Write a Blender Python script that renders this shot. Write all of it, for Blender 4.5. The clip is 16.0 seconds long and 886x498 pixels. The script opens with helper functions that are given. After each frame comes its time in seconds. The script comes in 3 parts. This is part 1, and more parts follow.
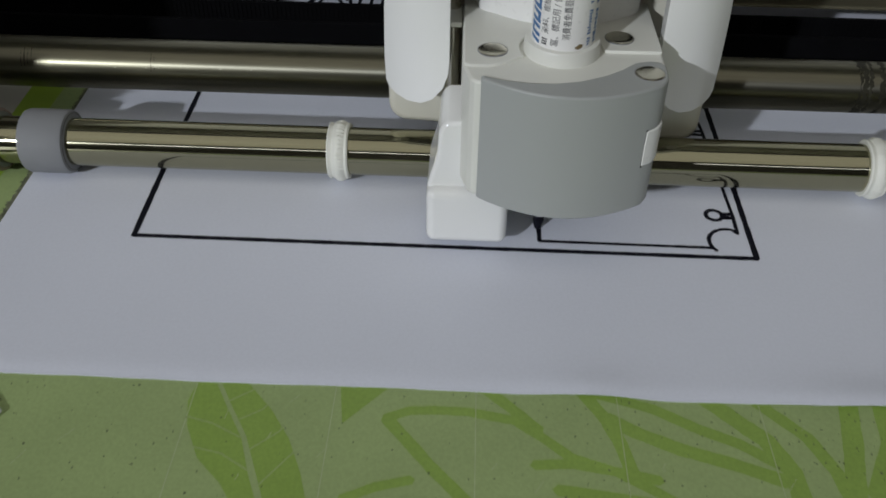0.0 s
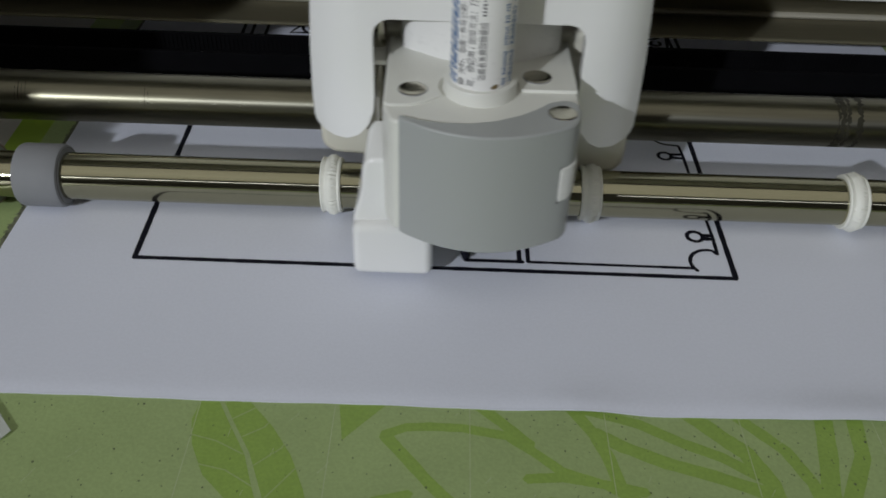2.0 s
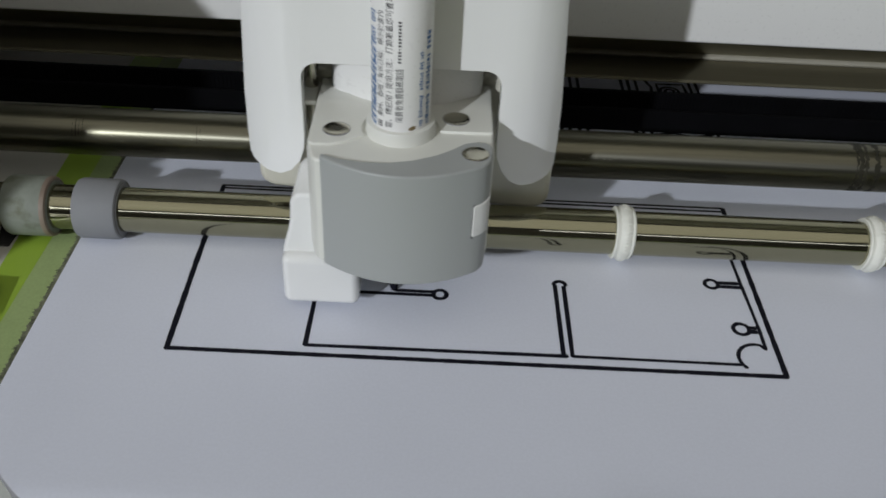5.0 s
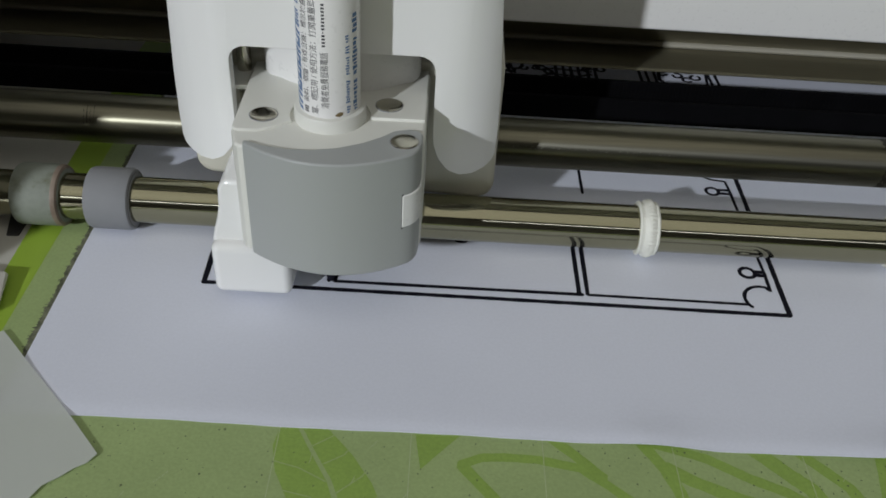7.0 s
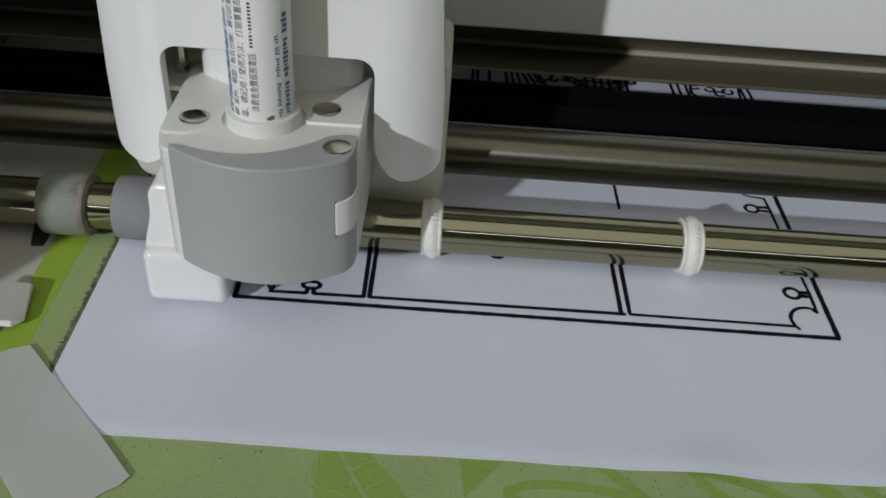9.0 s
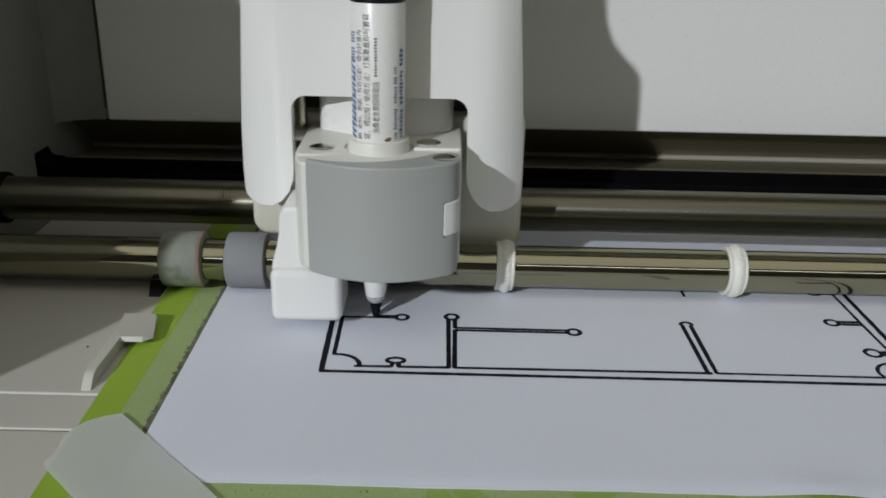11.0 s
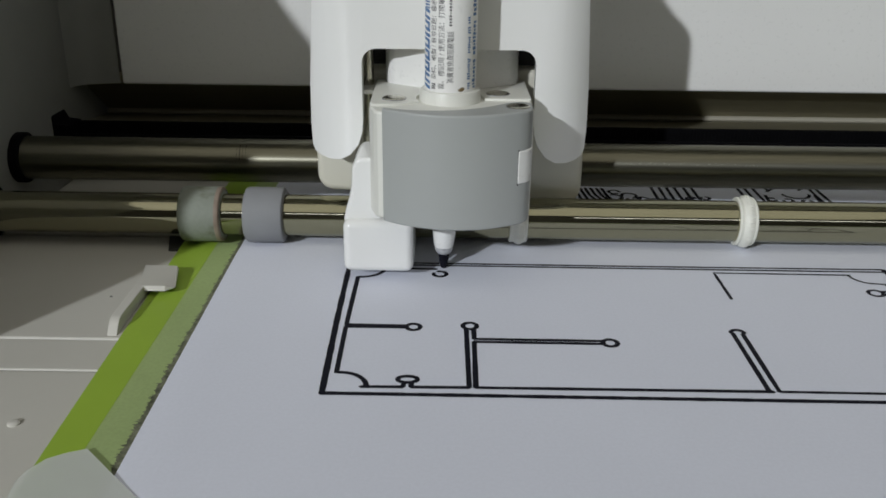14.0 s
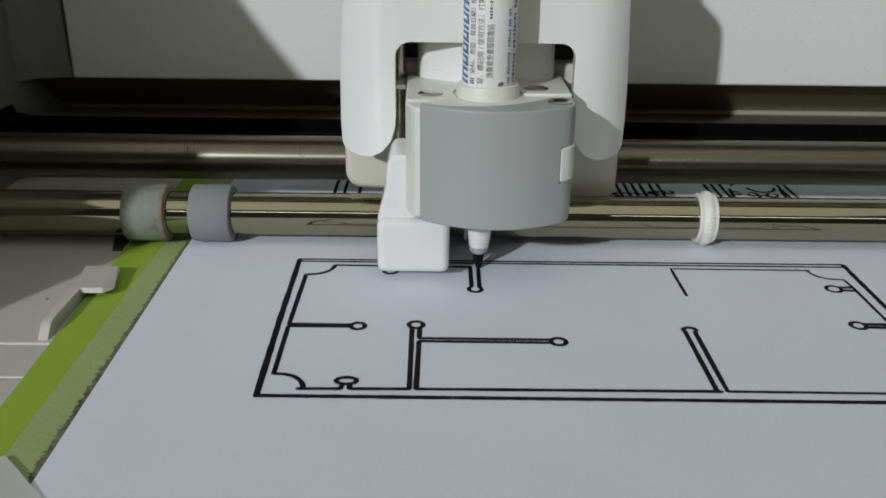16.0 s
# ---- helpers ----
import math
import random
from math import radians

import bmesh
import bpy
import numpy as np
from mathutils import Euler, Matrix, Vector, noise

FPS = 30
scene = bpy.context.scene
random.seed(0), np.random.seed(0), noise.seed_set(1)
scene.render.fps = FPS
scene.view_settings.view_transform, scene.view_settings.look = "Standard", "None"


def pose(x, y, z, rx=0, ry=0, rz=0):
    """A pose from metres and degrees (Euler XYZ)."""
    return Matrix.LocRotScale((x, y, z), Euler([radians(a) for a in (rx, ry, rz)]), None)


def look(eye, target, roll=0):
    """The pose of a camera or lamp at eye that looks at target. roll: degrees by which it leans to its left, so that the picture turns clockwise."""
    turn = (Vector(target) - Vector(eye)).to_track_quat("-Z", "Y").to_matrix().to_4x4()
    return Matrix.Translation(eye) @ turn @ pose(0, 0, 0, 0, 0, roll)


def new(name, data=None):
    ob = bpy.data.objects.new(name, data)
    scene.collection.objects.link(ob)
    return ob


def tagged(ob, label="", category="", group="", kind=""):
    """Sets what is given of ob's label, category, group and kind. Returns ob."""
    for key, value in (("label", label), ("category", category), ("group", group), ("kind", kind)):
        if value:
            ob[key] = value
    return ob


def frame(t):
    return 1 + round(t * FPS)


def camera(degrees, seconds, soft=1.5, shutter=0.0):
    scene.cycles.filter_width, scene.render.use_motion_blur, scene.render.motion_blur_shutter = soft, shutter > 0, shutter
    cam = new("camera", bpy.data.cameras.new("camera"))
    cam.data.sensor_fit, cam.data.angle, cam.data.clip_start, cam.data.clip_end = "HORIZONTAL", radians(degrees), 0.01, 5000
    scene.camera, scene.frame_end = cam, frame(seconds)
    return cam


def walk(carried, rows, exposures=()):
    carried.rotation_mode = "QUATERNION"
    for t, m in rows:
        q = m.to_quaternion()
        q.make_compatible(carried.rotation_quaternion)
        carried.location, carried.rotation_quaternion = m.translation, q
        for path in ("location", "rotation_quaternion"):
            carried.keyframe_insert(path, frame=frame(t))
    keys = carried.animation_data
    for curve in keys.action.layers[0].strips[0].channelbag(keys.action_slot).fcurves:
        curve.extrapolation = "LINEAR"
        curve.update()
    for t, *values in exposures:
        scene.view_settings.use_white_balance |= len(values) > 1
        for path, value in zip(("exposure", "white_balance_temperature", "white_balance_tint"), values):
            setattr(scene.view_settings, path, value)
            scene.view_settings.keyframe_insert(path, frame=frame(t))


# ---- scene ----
# Plan units: 1 unit = U metres (the one-inch grid of the mat is 21.8 units).
U = 0.001165
FOV = 53.36
cam = camera(FOV, 16.0, soft=1.7, shutter=0.3)


def eye_pose(x, y, z, yaw, pitch, roll):
    """Camera pose from plan units and degrees (yaw to the right, pitch downwards)."""
    a, b = radians(yaw), radians(pitch)
    eye = Vector((x * U, y * U, z * U))
    way = Vector((math.sin(a) * math.cos(b), math.cos(a) * math.cos(b), -math.sin(b)))
    return look(eye, eye + way, roll)


PATH = [
    (0, 24.96, -147.12, 104.83, -1.62, 39.90, 1.03),
    (0.5, 26.53, -146.82, 103.38, -2.04, 39.62, 0.65),
    (1, 27.36, -144.96, 104.61, -1.71, 39.65, 0.77),
    (1.5, 23.67, -145.87, 107.67, -0.37, 39.33, 1.70),
    (2, 22.52, -146.96, 109.87, 0.09, 39.06, 2.00),
    (2.5, 22.51, -150.15, 112.37, 0.62, 38.91, 2.17),
    (3, 18.67, -154.10, 116.69, 0.85, 38.16, 2.41),
    (3.5, 14.20, -154.11, 117.88, 0.58, 37.83, 2.77),
    (4, 12.92, -152.44, 117.07, 0.77, 37.68, 3.08),
    (4.2, 14.51, -153.19, 116.83, 0.22, 37.37, 2.67),
    (6.3, 5.63, -149.38, 115.31, 2.19, 38.15, 4.37),
    (6.5, 5.24, -149.01, 114.67, 2.21, 38.29, 4.49),
    (7, 7.73, -148.13, 114.87, 0.94, 38.28, 3.82),
    (7.5, 5.28, -148.78, 112.80, 1.19, 38.20, 4.18),
    (8, 3.65, -148.96, 113.46, 0.83, 38.39, 4.25),
    (8.5, 3.54, -147.77, 115.32, 0.95, 38.20, 4.47),
    (9, 0.06, -143.52, 112.26, 0.98, 37.68, 4.55),
    (9.5, -7.39, -150.12, 105.73, 0.41, 35.15, 4.21),
    (9.7, -9.89, -156.23, 104.40, 0.25, 32.93, 3.83),
    (11.8, -16.85, -192.17, 75.17, -0.69, 19.10, 0.17),
    (12, -19.16, -191.52, 75.27, -0.94, 19.51, 0.17),
    (12.5, -20.04, -190.02, 79.20, -0.87, 19.82, 0.50),
    (13, -18.32, -191.43, 78.16, -0.70, 21.43, 0.69),
    (13.5, -18.67, -193.22, 75.85, -0.62, 22.04, 0.76),
    (14, -16.22, -192.03, 76.95, -0.33, 22.22, 0.69),
    (14.5, -16.51, -186.33, 75.80, -0.31, 22.65, 0.70),
    (15, -13.45, -184.48, 74.61, -0.07, 23.01, 0.73),
    (15.5, -10.56, -186.08, 74.47, 0.32, 22.29, 0.83),
    (16, -7.83, -186.29, 75.97, 0.33, 22.65, 0.72),
]
walk(cam, [(row[0], eye_pose(*row[1:])) for row in PATH],
     exposures=[(0.0, -0.16, 6410, 12), (2.0, -0.18, 6410, 12), (3.3, 0.0, 6410, 12), (9.7, 0.03, 6410, 12), (11.8, 0.15, 6530, 11), (12.4, 0.01, 6530, 11), (13.3, 0.06, 6530, 11), (14.5, 0.12, 6510, 11), (16.0, 0.1, 6500, 11)])

# travel of the mat (along y) and of the carriage (along x), in plan units
MAT = [(0.0, 44.7), (0.2, 36.9), (0.5, 27.5), (1.0, 27.3), (1.2, 34.0), (1.5, 47.04), (2.0, 48.44), (2.5, 48.33), (3.0, 47.84), (3.5, 31.95),
       (4.0, 32.19), (4.2, 32.31), (4.45, 32.6), (4.7, 31.4), (5.6, 31.5), (5.9, 27.0), (6.1, 26.0), (6.3, 26.81), (6.5, 28.94), (7.0, 48.41),
       (7.5, 47.76), (8.0, 44.53), (8.5, 48.25), (9.0, 48.34), (9.5, 43.32), (9.7, 43.11), (10.2, 27.4), (10.8, 27.2), (11.3, 26.3),
       (11.8, 26.25), (12.0, 18.81), (12.2, 11.4), (12.5, 3.7), (12.7, 1.2), (13.0, -1.29), (13.5, -0.55), (13.75, 1.2), (14.0, -1.37), (14.5, -1.32),
       (14.7, -1.2), (15.0, 6.02), (15.2, 8.6), (15.5, 10.78), (15.7, 7.8), (16.0, 0.0)]
CAR = [(0.0, 38.46), (0.5, 38.9), (1.0, 37.64), (1.5, 37.14), (1.8, 35.8), (2.0, 26.4), (2.5, 3.43), (3.0, -11.58), (3.5, -11.56), (4.0, 2.73),
       (4.2, 12.12), (4.4, 14.2), (4.7, 12.2), (5.6, -11.5), (5.9, -11.4), (6.1, -12.5), (6.3, -13.49), (6.5, -13.46), (7.0, -12.65), (7.5, -22.45),
       (8.0, -22.48), (8.5, -23.69), (9.0, -30.87), (9.5, -35.12), (9.7, -35.75), (10.2, -35.9), (10.7, -22.3), (11.3, -35.6),
       (11.8, -35.75), (12.0, -35.76), (12.5, -35.08), (13.0, -29.53), (13.5, -18.86), (14.0, -17.76), (14.5, -6.17), (15.0, -1.04), (15.5, 0.52), (16.0, 0.0)]

# ---------------------------------------------------------------- light
world = bpy.data.worlds.new("room_air")
scene.world = world
world.use_nodes = True
world.node_tree.nodes["Background"].inputs[0].default_value = (0.80, 0.86, 0.92, 1)
world.node_tree.nodes["Background"].inputs[1].default_value = 0.006


def lamp(name, place, target, size, watts, colour, shape="DISK", size_y=0.0):
    data = bpy.data.lights.new(name, "AREA")
    data.shape, data.size, data.energy, data.color = shape, size, watts, colour
    if size_y:
        data.size_y = size_y
    ob = new(name, data)
    ob.matrix_world = look(place, target)
    return ob


# the room lamp, in front of the machine and to its left
lamp("room_lamp", (-1.44, -2.35, 1.20), (0, 0, 0), 0.07, 50.0, (0.905, 0.955, 1.0))
# an added wide fill light overhead, standing in for the room's ambient light
lamp("ceiling_fill", (-0.10, -1.45, 1.95), (-0.10, -1.45, 0), 3.3, 14.2, (1.0, 0.975, 0.87), "RECTANGLE", 2.5)


# ---------------------------------------------------------------- materials
def material(name, colour, rough=0.5, metal=0.0, vary=0.12, scale=120.0, bump=0.05, bump_scale=900.0, colour2=None, spec=0.5, stretch=(1, 1, 1), coat=0.0, grain=0.0):
    m = bpy.data.materials.new(name)
    m.use_nodes = True
    nt = m.node_tree
    b = nt.nodes["Principled BSDF"]
    b.inputs["Roughness"].default_value, b.inputs["Metallic"].default_value = rough, metal
    b.inputs["Specular IOR Level"].default_value, b.inputs["Coat Weight"].default_value = spec, coat
    tc = nt.nodes.new("ShaderNodeTexCoord")
    mp = nt.nodes.new("ShaderNodeMapping")
    mp.inputs["Scale"].default_value = stretch
    nt.links.new(tc.outputs["Object"], mp.inputs["Vector"])
    big = nt.nodes.new("ShaderNodeTexNoise")
    big.inputs["Scale"].default_value, big.inputs["Detail"].default_value = scale, 5
    nt.links.new(mp.outputs[0], big.inputs["Vector"])
    ramp = nt.nodes.new("ShaderNodeValToRGB")
    ramp.color_ramp.elements[0].position, ramp.color_ramp.elements[1].position = 0.3, 0.72
    c2 = colour2 or tuple(c * (1 - vary) for c in colour)
    ramp.color_ramp.elements[0].color, ramp.color_ramp.elements[1].color = (*c2, 1), (*colour, 1)
    nt.links.new(big.outputs["Fac"], ramp.inputs[0])
    fine = nt.nodes.new("ShaderNodeTexNoise")
    fine.inputs["Scale"].default_value, fine.inputs["Detail"].default_value = bump_scale, 3
    nt.links.new(mp.outputs[0], fine.inputs["Vector"])
    if grain:
        gr = nt.nodes.new("ShaderNodeMapRange")
        gr.inputs["From Min"].default_value, gr.inputs["From Max"].default_value = 0.35, 0.65
        gr.inputs["To Min"].default_value, gr.inputs["To Max"].default_value = 1 - grain, 1 + grain * 0.4
        nt.links.new(fine.outputs["Fac"], gr.inputs["Value"])
        mul = nt.nodes.new("ShaderNodeVectorMath")
        mul.operation = "SCALE"
        nt.links.new(ramp.outputs[0], mul.inputs[0])
        nt.links.new(gr.outputs[0], mul.inputs["Scale"])
        nt.links.new(mul.outputs[0], b.inputs["Base Color"])
    else:
        nt.links.new(ramp.outputs[0], b.inputs["Base Color"])
    bp = nt.nodes.new("ShaderNodeBump")
    bp.inputs["Strength"].default_value, bp.inputs["Distance"].default_value = bump, 0.0003
    nt.links.new(fine.outputs["Fac"], bp.inputs["Height"])
    nt.links.new(bp.outputs[0], b.inputs["Normal"])
    mr = nt.nodes.new("ShaderNodeMapRange")
    mr.inputs["To Min"].default_value, mr.inputs["To Max"].default_value = rough * 0.85, min(1, rough * 1.2)
    nt.links.new(fine.outputs["Fac"], mr.inputs["Value"])
    nt.links.new(mr.outputs[0], b.inputs["Roughness"])
    return m


WHITE = material("white_plastic", (0.83, 0.825, 0.80), 0.28, vary=0.02, scale=9, bump=0.0)
# off-white wall plastic; the shade on the inner wall is in this darker colour
WALLP = material("shaded_wall_plastic", (0.235, 0.235, 0.217), 0.5, vary=0.06, bump=0.05, bump_scale=2500)
GLOSS = material("gloss_white_plastic", (0.83, 0.83, 0.81), 0.13, vary=0.015, scale=9, bump=0.0)
CREAM = material("cream_plastic", (0.75, 0.75, 0.69), 0.4, vary=0.04, scale=12, bump=0.02, bump_scale=2500)
SHELL = material("shell_plastic", (0.59, 0.575, 0.52), 0.45, vary=0.06, scale=14, bump=0.05, bump_scale=2500)
GREY = material("grey_plastic", (0.378, 0.392, 0.382), 0.42, vary=0.03, scale=12, bump=0.05, bump_scale=2500)
RUBBER = material("grey_rubber", (0.25, 0.255, 0.265), 0.66, spec=0.3, vary=0.08, bump=0.05)
WORN = material("worn_rubber", (0.235, 0.255, 0.215), 0.62, spec=0.3, scale=150, colour2=(0.13, 0.135, 0.085), bump=0.08, grain=0.06)
WORN.node_tree.nodes["Color Ramp"].color_ramp.elements[0].position = 0.30
WORN.node_tree.nodes["Color Ramp"].color_ramp.elements[1].position = 0.44
RIM = material("stained_rubber", (0.30, 0.24, 0.19), 0.5, scale=200, colour2=(0.17, 0.12, 0.09))
# dark tone of the roller end faces, which lie in shadow
END_SHADE = material("roller_end_shade", (0.055, 0.048, 0.04), 0.6, vary=0.3)
RING = material("ring_plastic", (0.80, 0.80, 0.72), 0.5, vary=0.06)
CHROME = material("polished_steel", (0.375, 0.358, 0.24), 0.07, 1.0, vary=0.10, scale=30, bump=0.01, stretch=(0.1, 1, 1))
STEEL = material("brushed_steel", (0.135, 0.127, 0.082), 0.30, 1.0, vary=0.3, scale=180, grain=0.22, bump=0.06, bump_scale=1500, stretch=(0.03, 1, 1))
RAIL = material("rail_steel", (0.335, 0.31, 0.215), 0.5, 0.7, vary=0.25, scale=40, bump=0.04, stretch=(0.05, 1, 1))
HOUSE = material("housing_plastic", (0.70, 0.68, 0.58), 0.35, vary=0.05, scale=12, bump=0.02, bump_scale=2500)
# steel made paler to carry the lamp's glint along the rail's fold
LIP = material("glint_steel", (0.54, 0.51, 0.42), 0.45, 0.3, vary=0.2, scale=60, stretch=(0.1, 1, 1))
BELT = material("black_belt", (0.0035, 0.0035, 0.0042), 0.8, vary=0.3, spec=0.05)
GREASE = material("grease", (0.035, 0.033, 0.022), 0.6, vary=0.5, scale=300, spec=0.2)
CAPP = material("cap_plastic", (0.007, 0.007, 0.014), 0.35, vary=0.2, spec=0.3)
SMUDGE = material("ink_smudged_plastic", (0.70, 0.70, 0.70), 0.4, scale=420, colour2=(0.16, 0.16, 0.19), bump=0.1)
STAIN = material("brown_stain", (0.22, 0.16, 0.07), 0.6, scale=900, colour2=(0.10, 0.07, 0.03))
SCUFF = material("scuffed_steel", (0.52, 0.50, 0.42), 0.4, 0.9, vary=0.3, scale=900)
DARK = material("dark_plastic_and_shade", (0.03, 0.03, 0.03), 0.5, vary=0.2)
INK = material("black_ink", (0.010, 0.010, 0.018), 0.65, vary=0.4, scale=600, spec=0.12)
PAPER = material("paper", (0.775, 0.80, 0.895), 0.75, vary=0.03, scale=25, bump=0.06, bump_scale=1400, spec=0.25, grain=0.02)
MATG = material("mat_green", (0.388, 0.497, 0.212), 0.55, vary=0.09, scale=60, bump=0.16, bump_scale=1500, grain=0.07, spec=0.3)
LEAF = material("mat_print", (0.305, 0.455, 0.092), 0.5, vary=0.10, scale=80, bump=0.16, bump_scale=1500, grain=0.08)
EDGEG = material("mat_margin", (0.345, 0.515, 0.058), 0.38, vary=0.08, scale=60, bump=0.03)
SPECK = material("mat_dirt", (0.15, 0.185, 0.085), 0.8, vary=0.4, scale=500)
GLUE = material("glue_residue", (0.24, 0.25, 0.165), 0.7, scale=600, colour2=(0.055, 0.06, 0.035), bump=0.4, bump_scale=1500)
SCRATCH = material("mat_scratch", (0.50, 0.58, 0.33), 0.6, vary=0.2, scale=300)
BLUE = material("blue_print", (0.075, 0.19, 0.41), 0.4, vary=0.2)
BLACKP = material("black_print", (0.03, 0.03, 0.035), 0.5, vary=0.2)
SCREW = material("screw_steel", (0.60, 0.575, 0.48), 0.2, 1.0, vary=0.25, scale=400)
WOOD = material("table_wood", (0.22, 0.14, 0.08), 0.45, vary=0.4, scale=8, stretch=(0.2, 3, 1))
ROOM = material("room_paint", (0.13, 0.127, 0.12), 0.8, vary=0.06, scale=3)


def turned(m, colour, share, rough, aniso):
    """Adds the long soft sheen of fine turning marks round a bar."""
    nt = m.node_tree
    sheen = nt.nodes.new("ShaderNodeBsdfAnisotropic")
    sheen.inputs["Color"].default_value = (*colour, 1)
    sheen.inputs["Roughness"].default_value = rough
    sheen.inputs["Anisotropy"].default_value = aniso
    tangent = nt.nodes.new("ShaderNodeTangent")
    tangent.direction_type, tangent.axis = "RADIAL", "X"
    nt.links.new(tangent.outputs[0], sheen.inputs["Tangent"])
    both = nt.nodes.new("ShaderNodeMixShader")
    both.inputs[0].default_value = share
    nt.links.new(nt.nodes["Principled BSDF"].outputs[0], both.inputs[1])
    nt.links.new(sheen.outputs[0], both.inputs[2])
    nt.links.new(both.outputs[0], nt.nodes["Material Output"].inputs["Surface"])


turned(CHROME, (0.40, 0.38, 0.29), 0.18, 0.25, 0.9)
turned(STEEL, (0.30, 0.29, 0.235), 0.34, 0.37, 0.5)

TAPE = material("frosted_tape", (0.80, 0.83, 0.78), 0.35, vary=0.05, scale=40)
tn = TAPE.node_tree
tr_node = tn.nodes.new("ShaderNodeBsdfTransparent")
mx = tn.nodes.new("ShaderNodeMixShader")
mx.inputs[0].default_value = 0.60
tn.links.new(tr_node.outputs[0], mx.inputs[1])
tn.links.new(tn.nodes["Principled BSDF"].outputs[0], mx.inputs[2])
tn.links.new(mx.outputs[0], tn.nodes["Material Output"].inputs["Surface"])


# ---------------------------------------------------------------- mesh helpers (plan units)
def part(name, bm, mat, parent=None, label="", smooth=True, bevel=0.0, segs=3, angle=35):
    """Links a bmesh, in plan units, as one mesh object."""
    bmesh.ops.scale(bm, vec=(U, U, U), verts=bm.verts)
    bmesh.ops.recalc_face_normals(bm, faces=bm.faces)
    me = bpy.data.meshes.new(name)
    if smooth:
        for f in bm.faces:
            f.smooth = True
        lim = radians(angle)
        for e in bm.edges:
            if len(e.link_faces) == 2 and e.calc_face_angle(0) > lim:
                e.smooth = False
    bm.to_mesh(me)
    bm.free()
    me.materials.append(mat)
    ob = new(name, me)
    if parent:
        ob.parent = parent
    if label:
        tagged(ob, label)
    if bevel:
        mod = ob.modifiers.new("bevel", "BEVEL")
        mod.width, mod.segments, mod.limit_method, mod.angle_limit = bevel * U, segs, "ANGLE", radians(30)
        mod.harden_normals = True
    return ob


def box(bm, x0, x1, y0, y1, z0, z1):
    vs = [bm.verts.new((x, y, z)) for x in (x0, x1) for y in (y0, y1) for z in (z0, z1)]
    for q in ((0, 1, 3, 2), (4, 6, 7, 5), (0, 4, 5, 1), (2, 3, 7, 6), (0, 2, 6, 4), (1, 5, 7, 3)):
        bm.faces.new([vs[i] for i in q])
    return bm


def prism(bm, outline, a, b, axis="z"):
    """Extrudes a closed outline from a to b along an axis; the outline lies in the other two axes, in order."""
    def at(p, h):
        return {"z": (p[0], p[1], h), "y": (p[0], h, p[1]), "x": (h, p[0], p[1])}[axis]
    lo = [bm.verts.new(at(p, a)) for p in outline]
    hi = [bm.verts.new(at(p, b)) for p in outline]
    n = len(outline)
    bm.faces.new(lo)
    bm.faces.new(hi[::-1])
    for i in range(n):
        bm.faces.new((lo[i], hi[i], hi[(i + 1) % n], lo[(i + 1) % n]))
    return bm


def lathe(bm, profile, centre, axis="z", n=40):
    """Turns (radius, height) pairs round an axis through centre."""
    rings = []
    for r, h in profile:
        ring = []
        for i in range(n):
            a = 2 * math.pi * i / n
            c, s = r * math.cos(a), r * math.sin(a)
            d = (c, s, h) if axis == "z" else (h, c, s)
            ring.append(bm.verts.new([centre[k] + d[k] for k in range(3)]))
        rings.append(ring)
    for p, q in zip(rings, rings[1:]):
        for i in range(n):
            bm.faces.new((p[i], p[(i + 1) % n], q[(i + 1) % n], q[i]))
    bm.faces.new(rings[0][::-1])
    bm.faces.new(rings[-1])
    return bm


def arc(cx, cy, r, a0, a1, n=8, ry=None):
    return [(cx + r * math.cos(radians(a0 + (a1 - a0) * i / n)), cy + (ry or r) * math.sin(radians(a0 + (a1 - a0) * i / n))) for i in range(n + 1)]


def ribbon(bm, pts, width, z0, z1, wobble=0.0, seed=0, first=0, last=None):
    """A flat stroke along points, with rounded ends; first and last pick a stretch of it."""
    rnd = random.Random(seed)
    n = len(pts)
    last = n - 1 if last is None else last
    closed = math.hypot(pts[0][0] - pts[-1][0], pts[0][1] - pts[-1][1]) < 1e-6
    left, right = [], []
    for i, p in enumerate(pts):
        a, b = pts[max(0, i - 1)], pts[min(n - 1, i + 1)]
        if closed and i in (0, n - 1):
            a, b = pts[-2], pts[1]
        dx, dy = b[0] - a[0], b[1] - a[1]
        d = math.hypot(dx, dy) or 1
        w = width / 2 * (1 + rnd.uniform(-wobble, wobble))
        left.append((p[0] - dy / d * w, p[1] + dx / d * w))
        right.append((p[0] + dy / d * w, p[1] - dx / d * w))
    L = [bm.verts.new((*p, z1)) for p in left[first:last + 1]]
    R = [bm.verts.new((*p, z1)) for p in right[first:last + 1]]
    for i in range(last - first):
        bm.faces.new((L[i], R[i], R[i + 1], L[i + 1]))
    for end, (p, q), (u, v) in ((first == 0, (pts[0], pts[1]), (R[0], L[0])), (last == n - 1, (pts[-1], pts[-2]), (L[-1], R[-1]))):
        if end and not closed:
            dx, dy = p[0] - q[0], p[1] - q[1]
            d = math.hypot(dx, dy) or 1
            tip = bm.verts.new((p[0] + dx / d * width * 0.4, p[1] + dy / d * width * 0.4, z1))
            bm.faces.new((tip, u, v))
    return bm


def seg_pts(a, b, n=5):
    return [(a[0] + (b[0] - a[0]) * i / n, a[1] + (b[1] - a[1]) * i / n) for i in range(n)]


def thing(name, label, category, group="", kind=""):
    return tagged(new(name), label, category, group, kind)


